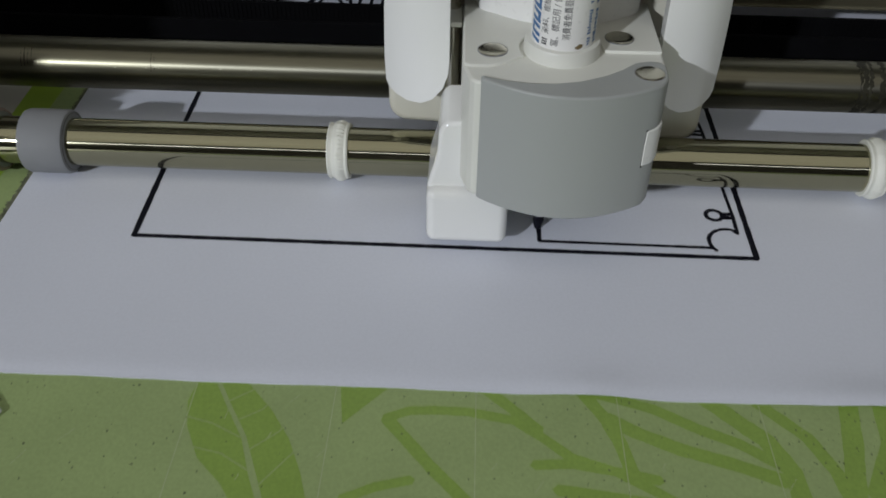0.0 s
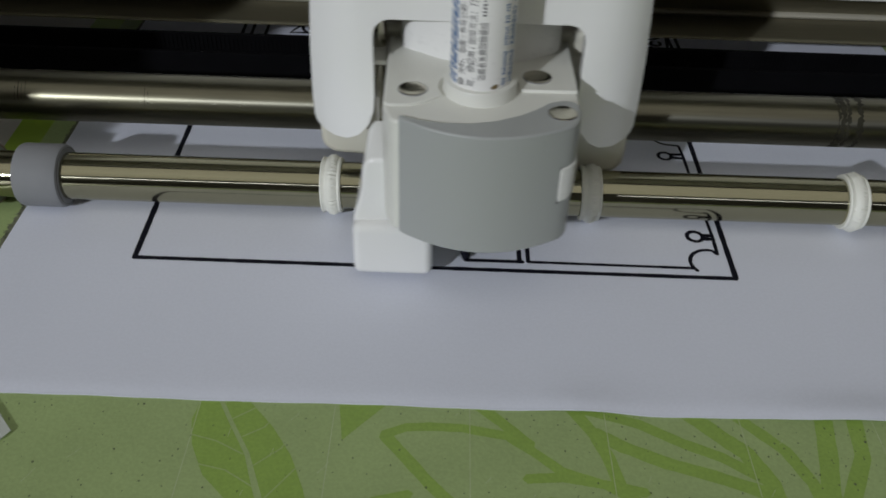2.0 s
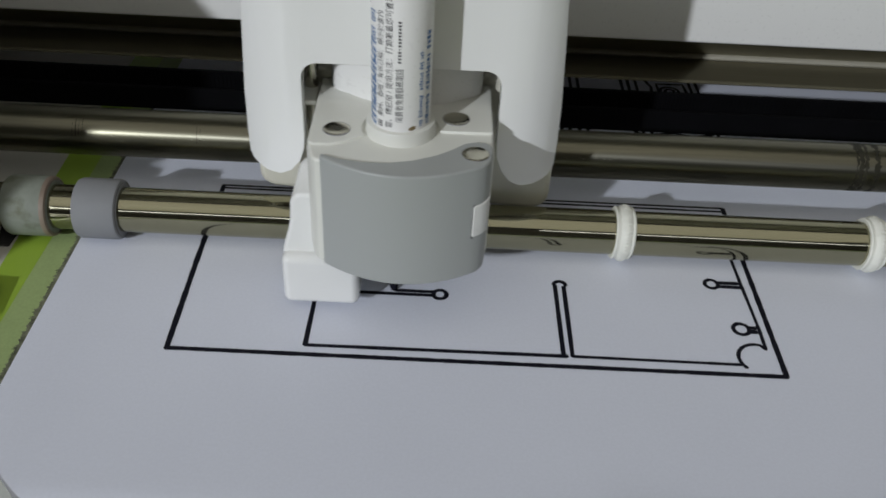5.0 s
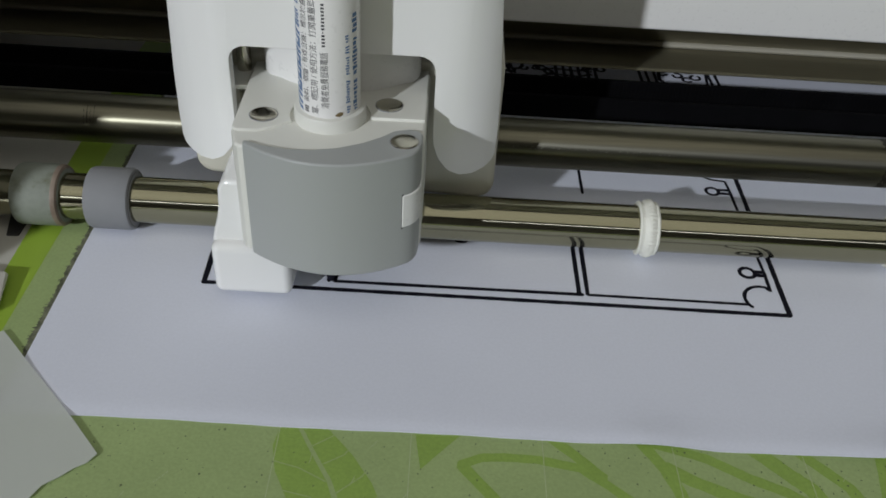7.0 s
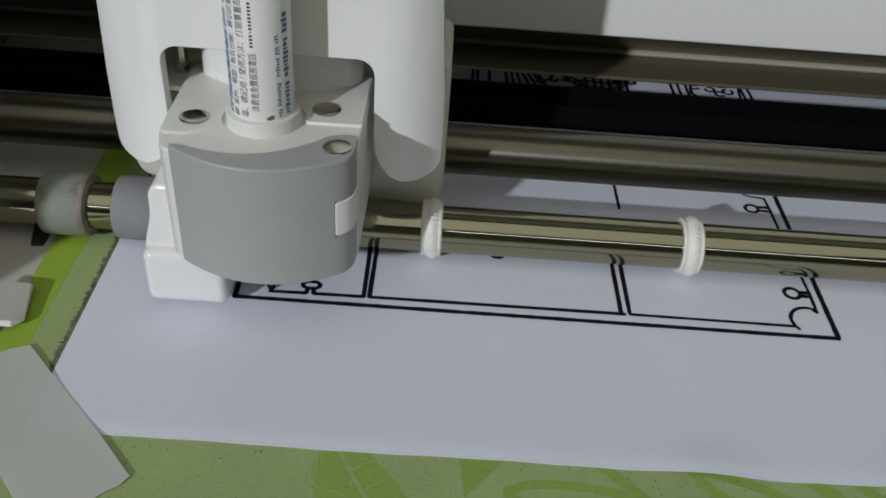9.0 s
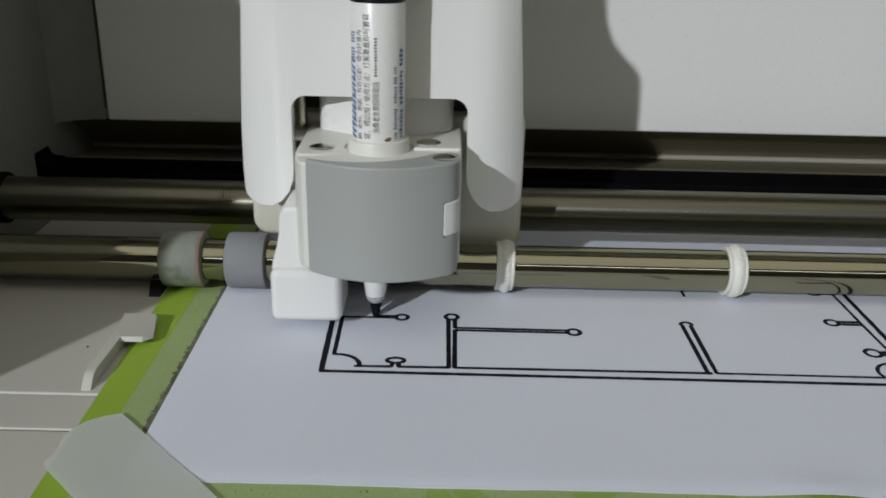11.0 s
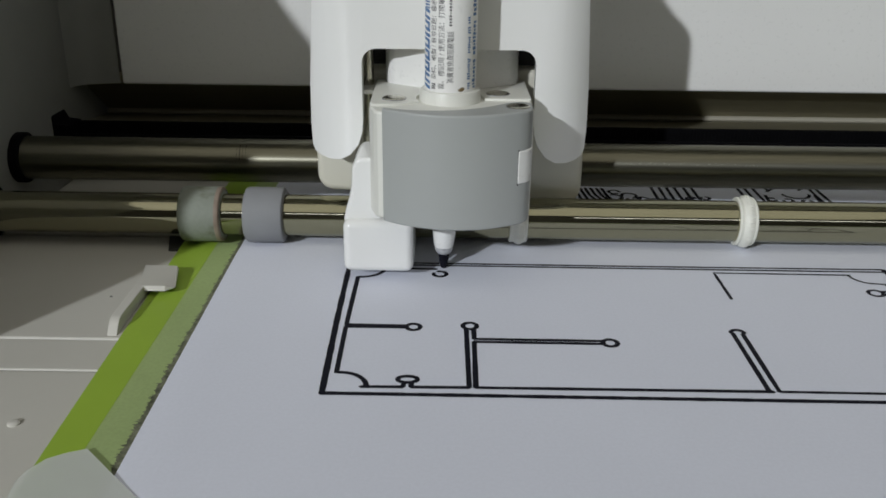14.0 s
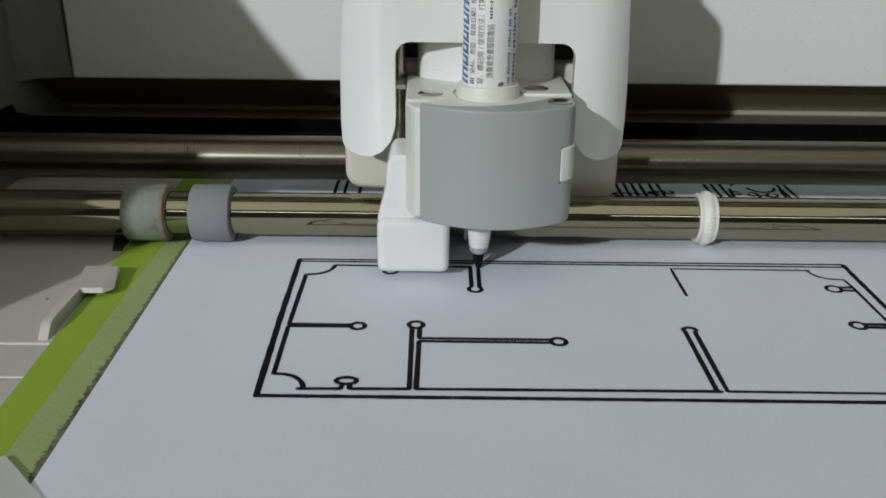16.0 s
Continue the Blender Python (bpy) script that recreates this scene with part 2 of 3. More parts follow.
# ---------------------------------------------------------------- room
bm = bmesh.new()
box(bm, -700, 900, -600, 600, -60, -30)
tagged(part("table", bm, WOOD, bevel=3), "brown wooden table under the machine", "table", kind="structure")
bm = bmesh.new()
box(bm, -1800, 1800, -2700, 1500, -720, -700)
tagged(part("floor", bm, ROOM), "plain pale floor of the room", "floor", kind="structure")
for nm, b in (("wall_north", (-1800, 1800, 1500, 1530)), ("wall_south", (-1800, 1800, -2730, -2700))):
    bm = bmesh.new()
    box(bm, *b, -700, 1800)
    tagged(part(nm, bm, ROOM), "plain painted wall of the room", "wall", kind="structure")
for nm, b in (("wall_west", (-1830, -1800)), ("wall_east", (1800, 1830))):
    bm = bmesh.new()
    box(bm, *b, -2730, 1530, -700, 1800)
    tagged(part(nm, bm, ROOM), "plain painted wall of the room", "wall", kind="structure")
bm = bmesh.new()
box(bm, -1830, 1830, -2730, 1530, 1800, 1830)
tagged(part("ceiling", bm, ROOM), "plain painted ceiling of the room", "ceiling", kind="structure")

# ---------------------------------------------------------------- plotter, fixed parts
plotter = thing("cutting_plotter", "off-white desktop cutting plotter with steel rails, standing open", "plotter")
plotter.location = (0, 0, 0)
XL, XR = -123.5, 250.0
bed = bmesh.new()
box(bed, XL, XR, -47.6, 3.6, -30, -0.9)
part("bed_panel", bed, SHELL, plotter, "off-white plastic bed under the mat", bevel=0.5)
bed = bmesh.new()
box(bed, XL, XR, -59.0, -47.9, -30, -1.0)
part("bed_strip", bed, SHELL, plotter, "off-white plastic strip of the bed", bevel=0.4)
bed = bmesh.new()
box(bed, XL, XR, -170, -59.7, -30, -0.7)
part("front_flap", bed, SHELL, plotter, "off-white front flap folded down", bevel=0.7)
bed = bmesh.new()
box(bed, XL, XR, 5, 120, -30, -0.9)
part("rear_bed", bed, SHELL, plotter, "off-white bed behind the rollers", bevel=0.5)
# the shadow line under the shaft, drawn as a dark strip
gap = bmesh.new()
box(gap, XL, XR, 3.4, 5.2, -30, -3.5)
part("roller_shade", gap, DARK, plotter, "dark strip standing for the shadow under the rollers")
nb = bmesh.new()
prism(nb, [(-82.8, 3.6), (-77.9, 3.6), (-77.9, -5.2), (-80.4, -5.3)], -1.2, -0.45)
part("sensor_block", nb, DARK, plotter, "black plastic block beside the mat", bevel=0.3)
bump = bmesh.new()
lathe(bump, [(1.05, -0.8), (1.0, -0.45), (0.7, -0.25), (0.3, -0.2)], (-83.2, -76.2, 0), n=20)
part("stud", bump, SHELL, plotter)

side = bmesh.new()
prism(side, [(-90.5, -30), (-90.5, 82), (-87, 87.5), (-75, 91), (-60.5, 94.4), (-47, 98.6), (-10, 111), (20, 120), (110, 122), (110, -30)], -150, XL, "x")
part("side_wall", side, WALLP, plotter, "off-white inner side wall, darkened for shade", bevel=2)
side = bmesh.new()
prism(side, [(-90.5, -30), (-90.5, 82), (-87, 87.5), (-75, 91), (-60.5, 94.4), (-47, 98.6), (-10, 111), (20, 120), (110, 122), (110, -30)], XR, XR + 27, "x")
part("side_wall", side, WALLP, plotter, "off-white inner side wall, darkened for shade", bevel=2)
back = bmesh.new()
box(back, -110.6, XR - 8, 60.2, 66, 23.8, 124)
part("back_panel", back, WHITE, plotter, "white inner back panel", bevel=0.8)
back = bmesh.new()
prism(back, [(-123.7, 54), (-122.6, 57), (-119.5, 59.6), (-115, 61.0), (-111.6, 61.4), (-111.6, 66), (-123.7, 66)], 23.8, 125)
part("wall_return", back, WALLP, plotter, "off-white return of the side wall, darkened for shade")
hood = bmesh.new()
prism(hood, [(2, 128), (6, 124), (66, 124), (66, 136), (6, 136), (2, 133)], -150, XR + 27, "x")
part("top_cover", hood, SHELL, plotter, "off-white top cover above the rails", bevel=1.5)
rail = bmesh.new()
prism(rail, [(61.5, 24.2), (63.0, 24.2), (80.2, 12.1), (80.2, 10.3), (62.0, 12.7), (61.3, 12.4), (61.6, 11.9), (80.6, 9.2), (82, 11), (82, 13), (65, 27), (61.5, 27)], -124, XR - 1, "x")
part("rear_rail", rail, RAIL, plotter, "folded dull steel rail", bevel=0.05)

# pale strip laid in the fold to draw its highlight
lip = bmesh.new()
prism(lip, [(80.4, 12.1), (79.6, 11.95), (79.25, 11.6), (79.1, 11.2), (79.25, 10.8), (79.6, 10.45), (80.4, 10.3)], -124, XR - 1, "x")
part("rail_lip_glint", lip, LIP, plotter, "fold of the rail with its glint as a pale strip")
bar = bmesh.new()
lathe(bar, [(0.5, -128), (5.35, -128), (5.35, XR), (0.5, XR)], (0, 19.5, 13.7), "x", 56)
part("guide_bar", bar, STEEL, plotter, "thick brushed steel guide bar")
for ds, zz, rr in ((19.5, 13.7, 6.3), (0, 6.5, 6.2)):
    fl = bmesh.new()
    lathe(fl, [(0.5, -123.7), (rr, -123.7), (rr, -121.6), (rr - 0.5, -121.2), (0.5, -121.2)], (0, ds, zz), "x", 40)
    part("bushing", fl, BELT, plotter, "dark bushing in the side wall")
smear = random.Random(3)
for x, w in ((104.9, 0.5), (105.8, 1.1), (107.0, 0.6), (109.4, 0.9)):
    gm = bmesh.new()
    lathe(gm, [(5.3, x - w / 2), (5.37, x - w / 2), (5.37, x + w / 2), (5.3, x + w / 2)], (0, 19.5, 13.7), "x", 72)
    for v in gm.verts:
        v.co.x += smear.uniform(-0.45, 0.45)
    part("grease_ring", gm, GREASE, plotter, "dark grease ring on the bar")
for x, w in ((-68.0, 0.10), (-67.3, 0.16), (-66.6, 0.10), (-65.8, 0.12), (-40.8, 0.10), (-40.1, 0.08)):
    gm = bmesh.new()
    n = 10
    a0, a1 = radians(smear.uniform(118, 132)), radians(smear.uniform(150, 168))
    vs = []
    for i in range(n + 1):
        a = a0 + (a1 - a0) * i / n
        ww = w * smear.uniform(0.5, 1.4) / 2
        vs.append([gm.verts.new((x + d + smear.uniform(-0.05, 0.05), 19.5 + 5.365 * math.cos(a), 13.7 + 5.365 * math.sin(a))) for d in (-ww, ww)])
    for p, q in zip(vs, vs[1:]):
        gm.faces.new((p[0], q[0], q[1], p[1]))
    part("scratch_ring", gm, GREASE, plotter, "fine dark scratch round the bar")
gm = bmesh.new()
for i in range(70):
    x = smear.uniform(20, 60) if i < 55 else smear.uniform(-60, -20)
    a = radians(158 + smear.gauss(0, 1.6))
    l_, h_ = smear.uniform(0.08, 0.5), radians(smear.uniform(0.4, 0.9))
    gm.faces.new([gm.verts.new((x + dx, 19.5 + 5.37 * math.cos(a + da), 13.7 + 5.37 * math.sin(a + da))) for dx, da in ((0, 0), (l_, 0), (l_, h_), (0, h_))])
tagged(part("scuff_marks", gm, SCUFF, plotter, "row of bright scuffs along the bar", smooth=False), kind="stuff")
for x, y in ((-84.8, -29.7),):
    dot = bmesh.new()
    lathe(dot, [(0.32, -0.9), (0.28, -0.82), (0.05, -0.8)], (x, y, 0), n=7)
    part("dirt_spot", dot, DARK, plotter, "dark speck on the bed")
# toothed belt: two strands with a row of teeth
strand = bmesh.new()
box(strand, -125, XR, 41.0, 42.2, 8.1, 14.0)
part("belt_strand", strand, BELT, plotter, "black smooth belt strand", bevel=0.2)
strand = bmesh.new()
box(strand, -125, XR, 46.0, 47.0, 7.5, 16.4)
for i in range(360):
    x = -124 + i * 1.03
    box(strand, x, x + 0.55, 45.85, 46.0, 7.7, 16.2)
part("toothed_strand", strand, BELT, plotter, "black toothed belt strand", smooth=False)
brk = bmesh.new()
prism(brk, [(-126, 4), (-126, 19.6), (-123.6, 19.4), (-122.4, 16.8), (-119, 16.4), (-119, 4)], 40, 49, "y")
part("belt_bracket", brk, BELT, plotter, "black belt pulley bracket", bevel=0.5)

def hull(pts):
    bm = bmesh.new()
    for p in pts:
        bm.verts.new(p)
    bmesh.ops.convex_hull(bm, input=bm.verts)
    bmesh.ops.dissolve_limit(bm, angle_limit=0.02, verts=bm.verts, edges=bm.edges)
    return bm


peg = hull([(-80.8, -19.4, 1.8), (-73.9, -19.6, 1.8), (-73.5, -29.9, 1.8), (-78.6, -30.1, 1.8),
            (-80.8, -19.4, 0.9), (-73.7, -19.3, 0.9), (-71.7, -28.8, 0.9), (-73.3, -30.6, 0.9), (-78.6, -30.6, 0.9)])
part("guide_tab", peg, SHELL, plotter, "off-white mat guide tab", bevel=0.12)
peg = hull([(x, y, z) for y, z in ((-20, 1.75), (-43.0, 1.75), (-44.2, 1.45), (-45.0, 0.8)) for x in (-79.6, -77.7)]
           + [(-79.6, -20, -0.95), (-77.7, -20, -0.95), (-79.6, -46.6, -0.95), (-77.7, -46.6, -0.95)])
part("guide_arm", peg, SHELL, plotter, "off-white mat guide arm", bevel=0.15)

# ---------------------------------------------------------------- roller shaft, turns with the mat
shaft = new("roller_shaft")
shaft.parent = plotter
tagged(shaft, "polished steel roller shaft with rubber rollers")
rod = bmesh.new()
lathe(rod, [(0.5, -123), (4.75, -123), (4.75, XR), (0.5, XR)], (0, 0, 0), "x", 56)
part("rod", rod, CHROME, shaft, "polished steel rod")
for x0, x1, mt, lb in ((-77.6, -68.1, WORN, "worn translucent rubber pinch roller"), (-62.9, -53.8, RUBBER, "grey rubber pinch roller")):
    rl = bmesh.new()
    lathe(rl, [(4.6, x0), (5.6, x0), (6.2, x0 + 0.25), (6.42, x0 + 0.8), (6.42, x1 - 0.8), (6.2, x1 - 0.25), (5.6, x1), (4.6, x1)], (0, 0, 0), "x", 56)
    part("pinch_roller", rl, mt, shaft, lb)
    # end disc whose dark colour carries the shadow on the face
    ef = bmesh.new()
    lathe(ef, [(4.7, x1 - 0.2), (5.75, x1 - 0.2), (5.7, x1 + 0.06), (5.2, x1 - 0.5), (4.7, x1 - 0.5)], (0, 0, 0), "x", 48)
    if mt is WORN:
        rr_ = bmesh.new()
        lathe(rr_, [(5.3, x1 - 0.2), (5.65, x1 + 0.03), (6.24, x1 - 0.2), (6.445, x1 - 0.75), (6.43, x1 - 1.05)], (0, 0, 0), "x", 56)
        part("roller_rim", rr_, RIM, shaft, "brown stained roller rim")
    part("roller_end", ef, END_SHADE, shaft, "recessed roller end, darkened for shadow")


def toothed_ring(x, tilt):
    bm = bmesh.new()
    n = 44
    rows = []
    rnd_ = random.Random(int(x) + 5)
    dent = [rnd_.uniform(-0.05, 0.05) for _ in range(2 * n)]
    for h, r, tooth in ((-2.0, 4.6, 0), (-2.05, 5.4, 0), (-1.75, 5.6, 0.08), (-1.35, 5.42, 0.05), (-1.0, 5.45, 0.05), (-0.55, 5.82, 0.10), (0.0, 5.95, 0.14), (0.5, 5.85, 0.24), (1.0, 5.6, 0.26),
                        (1.35, 5.5, 0.05), (1.75, 5.55, 0.08), (2.05, 5.35, 0), (2.0, 4.6, 0)):
        ring = []
        for i in range(n * 2):
            a = math.pi * i / n
            rr = r + (tooth if i % 2 else 0) + (dent[i] if r > 5 else 0)
            ring.append(bm.verts.new((x + h + tilt * math.cos(a), rr * math.cos(a), rr * math.sin(a))))
        rows.append(ring)
    for p, q in zip(rows, rows[1:]):
        for i in range(n * 2):
            bm.faces.new((p[i], p[(i + 1) % (2 * n)], q[(i + 1) % (2 * n)], q[i]))
    part("ring", bm, RING, shaft, "white toothed plastic ring")


for x in (0, 52.0, 105.1):
    toothed_ring(x, 0.15)
shaft.location = (0, 0, 6.5 * U)

# ---------------------------------------------------------------- carriage (drawn at its place at the end)
carriage = thing("pen_carriage", "white and grey pen carriage with steel screws, on the rails", "carriage")
outline = [(-28.9, 29), (-28.7, 24.2), (-28.1, 23.0), (-26.8, 22.4), (-24.5, 22.0), (-22, 22.2), (-19.8, 23.4), (-18.0, 25.6), (-17.1, 28.4), (-16.9, 31)]
outline += arc(-13.9, 43.2, 3.0, 180, 90, 6) + arc(16.4, 43.2, 3.0, 90, 0, 6)
outline += [(19.4, 31), (19.6, 28.4), (20.6, 25.6), (22.4, 23.2), (24.6, 22.0), (27.2, 21.7), (29.6, 22.1), (30.9, 22.8), (31.5, 24.0), (31.7, 29)]
shoulder = [(31.5, 38), (30.7, 50), (30.1, 58), (29.6, 65), (29.0, 69), (27.6, 71.8), (25.2, 74.4), (21.8, 77.4), (18.8, 81), (16.8, 86), (15.8, 94), (15.2, 105)]
outline += shoulder + [(2.8 - x, z) for x, z in shoulder[::-1]]
cover = bmesh.new()
prism(cover, outline, -7.9, -4.9, "y")
for x in (-28, -27, -26, -24.5, -23, -21, -19, 21, 23, 25, 26.5, 28, 29.2, 30.3):
    bmesh.ops.bisect_plane(cover, geom=cover.verts[:] + cover.edges[:] + cover.faces[:], plane_co=(x, 0, 0), plane_no=(1, 0, 0))
for v in cover.verts:
    d = max(0, abs(v.co.x - 1.4) - 19.5) / 10
    v.co.y += 5.0 * d ** 2.2
part("cover", cover, GLOSS, carriage, "glossy white arched cover", bevel=0.8, segs=3, angle=24)
for side_ in (1, -1):
    edge = [(x - 0.3, z) for x, z in [(30.4, 23.4), (31.3, 24.8), (31.6, 29)] + shoulder]
    edge += [(x - 2.0, z) for x, z in edge[::-1]]
    skirt = bmesh.new()
    prism(skirt, [(x if side_ > 0 else 2.8 - x, z) for x, z in edge], -0.6, 11.0, "y")
    part("cover_side", skirt, GLOSS, carriage, "glossy white side of the cover", bevel=0.3)
# dark sheet added behind the boss, so that the cover's opening stays dark
inside = bmesh.new()
box(inside, -26.5, 29.0, 9.2, 10.6, 30, 70)
part("inner_dark_sheet", inside, DARK, carriage, "dark sheet added inside the cover to darken its opening", bevel=0.3)
rear = bmesh.new()
prism(rear, arc(-25.2, 15.0, 3.8, 180, 270, 6) + arc(28.7, 12.4, 3.8, 270, 360, 6) + [(32.5, 40), (-29, 40)], 4, 27, "y")
part("rear_housing", rear, HOUSE, carriage, "cream plastic rear housing", bevel=1.5)
body = bmesh.new()
prism(body, [(-14.9, 4), (-14.4, -20.5), (-13.2, -24.6), (-12.2, -25.4), (0, -27), (12, -25.5), (18.2, -21.5), (18.3, 4)], 15.4, 37.2)
part("body", body, CREAM, carriage, "off-white pen holder body", bevel=0.7)
lid = bmesh.new()
prism(lid, [(-14.7, 3.8), (-14.3, -20.2), (-13.4, -21.0), (-10.2, -20.9), (-7.4, -19.6), (-5.8, -18.2)] + arc(1.6, -14.4, 6.85, 206, -2, 22) + [(9.0, -14.9), (18.1, -14.8), (18.1, 3.8)], 37.0, 37.7)
part("top_plate", lid, CREAM, carriage, "off-white top plate", bevel=0.25)
front = bmesh.new()
outer = [(-11.5 + 27.8 * i / 20, -25.7 - 0.6 * i / 20 - 4.9 * (1 - (i / 10 - 1) ** 2)) for i in range(21)]
outer += [(17.1, -25.2), (17.6, -24.2), (17.9, -22.0)]
inner = [(17.9, -19.6), (17.2, -18.6), (15.4, -18.2), (13.0, -19.0), (10.6, -21.4), (8, -23.4), (4, -25.4), (0, -26.4), (-4, -26.5), (-8, -25.8), (-11.5, -24.4)]
prism(front, outer + inner, 14.9, 37.9)
part("front_plate", front, GREY, carriage, "curved grey plastic front", bevel=0.45)
latch = bmesh.new()
prism(latch, [(15.0, -27.35), (16.4, -26.5), (17.3, -25.5), (17.9, -24.2), (18.1, -21.0), (16.5, -21.0), (15.0, -24)], 23.5, 30.2)
part("latch", latch, WHITE, carriage, "white latch tab", bevel=0.3)
slot = bmesh.new()
prism(slot, [(14.6, -27.3), (15.2, -27.1), (15.2, -24), (14.6, -24)], 23.2, 30.4)
part("latch_slot", slot, DARK, carriage, "dark slot beside the latch")
for sx, sy, sz in ((-9.7, -16.0, 37.8), (11.5, -10.4, 37.8), (14.9, -22.6, 37.9)):
    sc = bmesh.new()
    lathe(sc, [(2.35, sz - 1), (2.35, sz + 0.05), (2.2, sz + 0.16), (2.0, sz + 0.22), (1.2, sz + 0.25), (0.4, sz + 0.26)], (sx, sy, 0), n=28)
    pin = part("screw", sc, SCREW, carriage, "domed steel pin head")
    rim_ = bmesh.new()
    lathe(rim_, [(2.2, sz - 0.5), (2.46, sz - 0.5), (2.46, sz + 0.03), (2.2, sz + 0.04)], (sx, sy, 0), n=28)
    part("seat_ring", rim_, RUBBER, pin, "grey ring round the pin")
boss = bmesh.new()
rim_pts = [(-12.6, 9.0), (-12.6, 2.6), (-12.3, 0.6), (-11.3, -1.3)] + [(2.0 + 17.1 * math.sin(radians(a)), 10.8 - 17.1 * math.cos(radians(a))) for a in range(-40, 45, 8)] + [(15.3, -1.3), (16.2, 0.6), (16.5, 2.6), (16.5, 9.0)]
prism(boss, rim_pts, 36.5, 46.6)
part("motor_boss", boss, WHITE, carriage, "rounded white boss behind the pen", bevel=1.3, segs=4, angle=30)
ledge = bmesh.new()
box(ledge, -22.0, -14.95, -4.4, 3.6, 35.9, 36.8)
part("pin_bracket", ledge, CREAM, carriage, "off-white bracket round the guide pin", bevel=0.2)
socket = bmesh.new()
lathe(socket, [(5.2, 36), (6.3, 36), (6.2, 39.2), (6.0, 39.6), (5.2, 39.7)], (1.6, -14.4, 0), n=40)
part("pen_socket", socket, CREAM, carriage, "off-white pen socket")
foot = bmesh.new()
box(foot, -20.2, -5.6, -22.8, -9.0, 2.2, 13.6)
part("foot", foot, GLOSS, carriage, "white rounded foot block", bevel=1.6, segs=5)
neck = bmesh.new()
prism(neck, [(-20.2, 12.2), (-20.1, 13.4), (-19.6, 15.6), (-18.9, 18.0), (-18.4, 20.6), (-18.2, 24.4), (-17.5, 26.0), (-16.6, 26.4), (-12, 26.5), (-12, 12.2)], -20.5, -7.0, "y")
part("foot_neck", neck, GLOSS, carriage, "white neck of the foot", bevel=0.9)
post = bmesh.new()
lathe(post, [(0.5, 18), (1.35, 18), (1.35, 56), (0.5, 56)], (-16.6, 2.2, 0), n=20)
part("guide_pin", post, SCREW, carriage, "thin steel guide pin")

# ---------------------------------------------------------------- pen
PX, PY = 0.7, -14.4
pen = thing("marker_pen", "white marker pen with blue and black print, tip on the paper", "pen")
barrel = bmesh.new()
lathe(barrel, [(2.0, 39.0), (5.2, 39.0), (5.2, 66.0), (5.1, 66.2)], (1.6, PY, 0), n=48)
part("barrel", barrel, WHITE, pen, "white printed barrel")
capb = bmesh.new()
lathe(capb, [(5.25, 66.0), (5.3, 66.2), (5.3, 110), (4, 112)], (1.6, PY, 0), n=40)
part("cap", capb, CAPP, pen, "black end cap")


def wrapped(name, text, size, angle, z0, mat_, length):
    """Writing that runs up the barrel, bent round it."""
    cu = bpy.data.curves.new(name, "FONT")
    cu.body, cu.size = text, 1.0
    tmp = new("draft", cu)
    bpy.context.view_layer.update()
    me = bpy.data.meshes.new_from_object(tmp.evaluated_get(bpy.context.evaluated_depsgraph_get()))
    bpy.data.objects.remove(tmp)
    xs, ys = [v.co.x for v in me.vertices], [v.co.y for v in me.vertices]
    kx, mid = length / (max(xs) - min(xs)), (max(ys) + min(ys)) / 2
    for v in me.vertices:
        a = radians(angle) - (v.co.y - mid) * size / 5.22
        v.co = Vector((1.6 + 5.225 * math.sin(a), PY - 5.225 * math.cos(a), z0 + (v.co.x - min(xs)) * kx)) * U
    me.materials.append(mat_)
    ob = new(name, me)
    ob.parent = pen
    return ob


def printed_bar(name, angle, width, z0, z1, mat_):
    bm = bmesh.new()
    n = 4
    vs = []
    for i in range(n + 1):
        a = radians(angle) + (i / n - 0.5) * width / 5.22
        vs.append([bm.verts.new((1.6 + 5.225 * math.sin(a), PY - 5.225 * math.cos(a), z)) for z in (z0, z1)])
    for p, q in zip(vs, vs[1:]):
        bm.faces.new((p[0], q[0], q[1], p[1]))
    return part(name, bm, mat_, pen, smooth=False)


wrapped("print_line", "\u67d3\u6599\u3001\u6a39\u8102 / \u6709\u6548\u65e5\u671f\uff1a\u6a19\u793a\u65bc\u76d2\u5167", 1.4, -40, 42.2, BLACKP, 18.8)
wrapped("print_line", "\u5beb\u3001\u6a19\u8a18\u7528 / \u4f7f\u7528\u65b9\u6cd5\uff1a\u6253\u958b\u7b46\u84cb\u5373\u53ef\u66f8\u5beb", 1.45, -21, 40.4, BLACKP, 23.6)
wrapped("print_line", "\u6d88\u8cbb\u8005\u514d\u8cbb\u670d\u52d9\u96fb\u8a71", 1.45, -1, 41.6, BLACKP, 10.0)
for i in range(13):
    printed_bar("print_bar", -1, 0.5 if i != 4 else 0.2, 52.6 + 0.57 * i, 52.92 + 0.57 * i, BLACKP)
for z0 in (40.3, 40.72, 41.14):
    printed_bar("print_bar", -40, 1.0, z0, z0 + 0.24, BLACKP)


def slanted_bar(name, angle, off, width, z0, z1, lean, mat_):
    """A short bar printed on the barrel, leaning along it."""
    bm = bmesh.new()
    vs = []
    for i in range(4):
        u = off + (i / 3 - 0.5) * width
        a = radians(angle) + u / 5.22
        vs.append([bm.verts.new((1.6 + 5.226 * math.sin(a), PY - 5.226 * math.cos(a), z + lean * u)) for z in (z0, z1)])
    for p, q in zip(vs, vs[1:]):
        bm.faces.new((p[0], q[0], q[1], p[1]))
    return part(name, bm, mat_, pen, smooth=False)


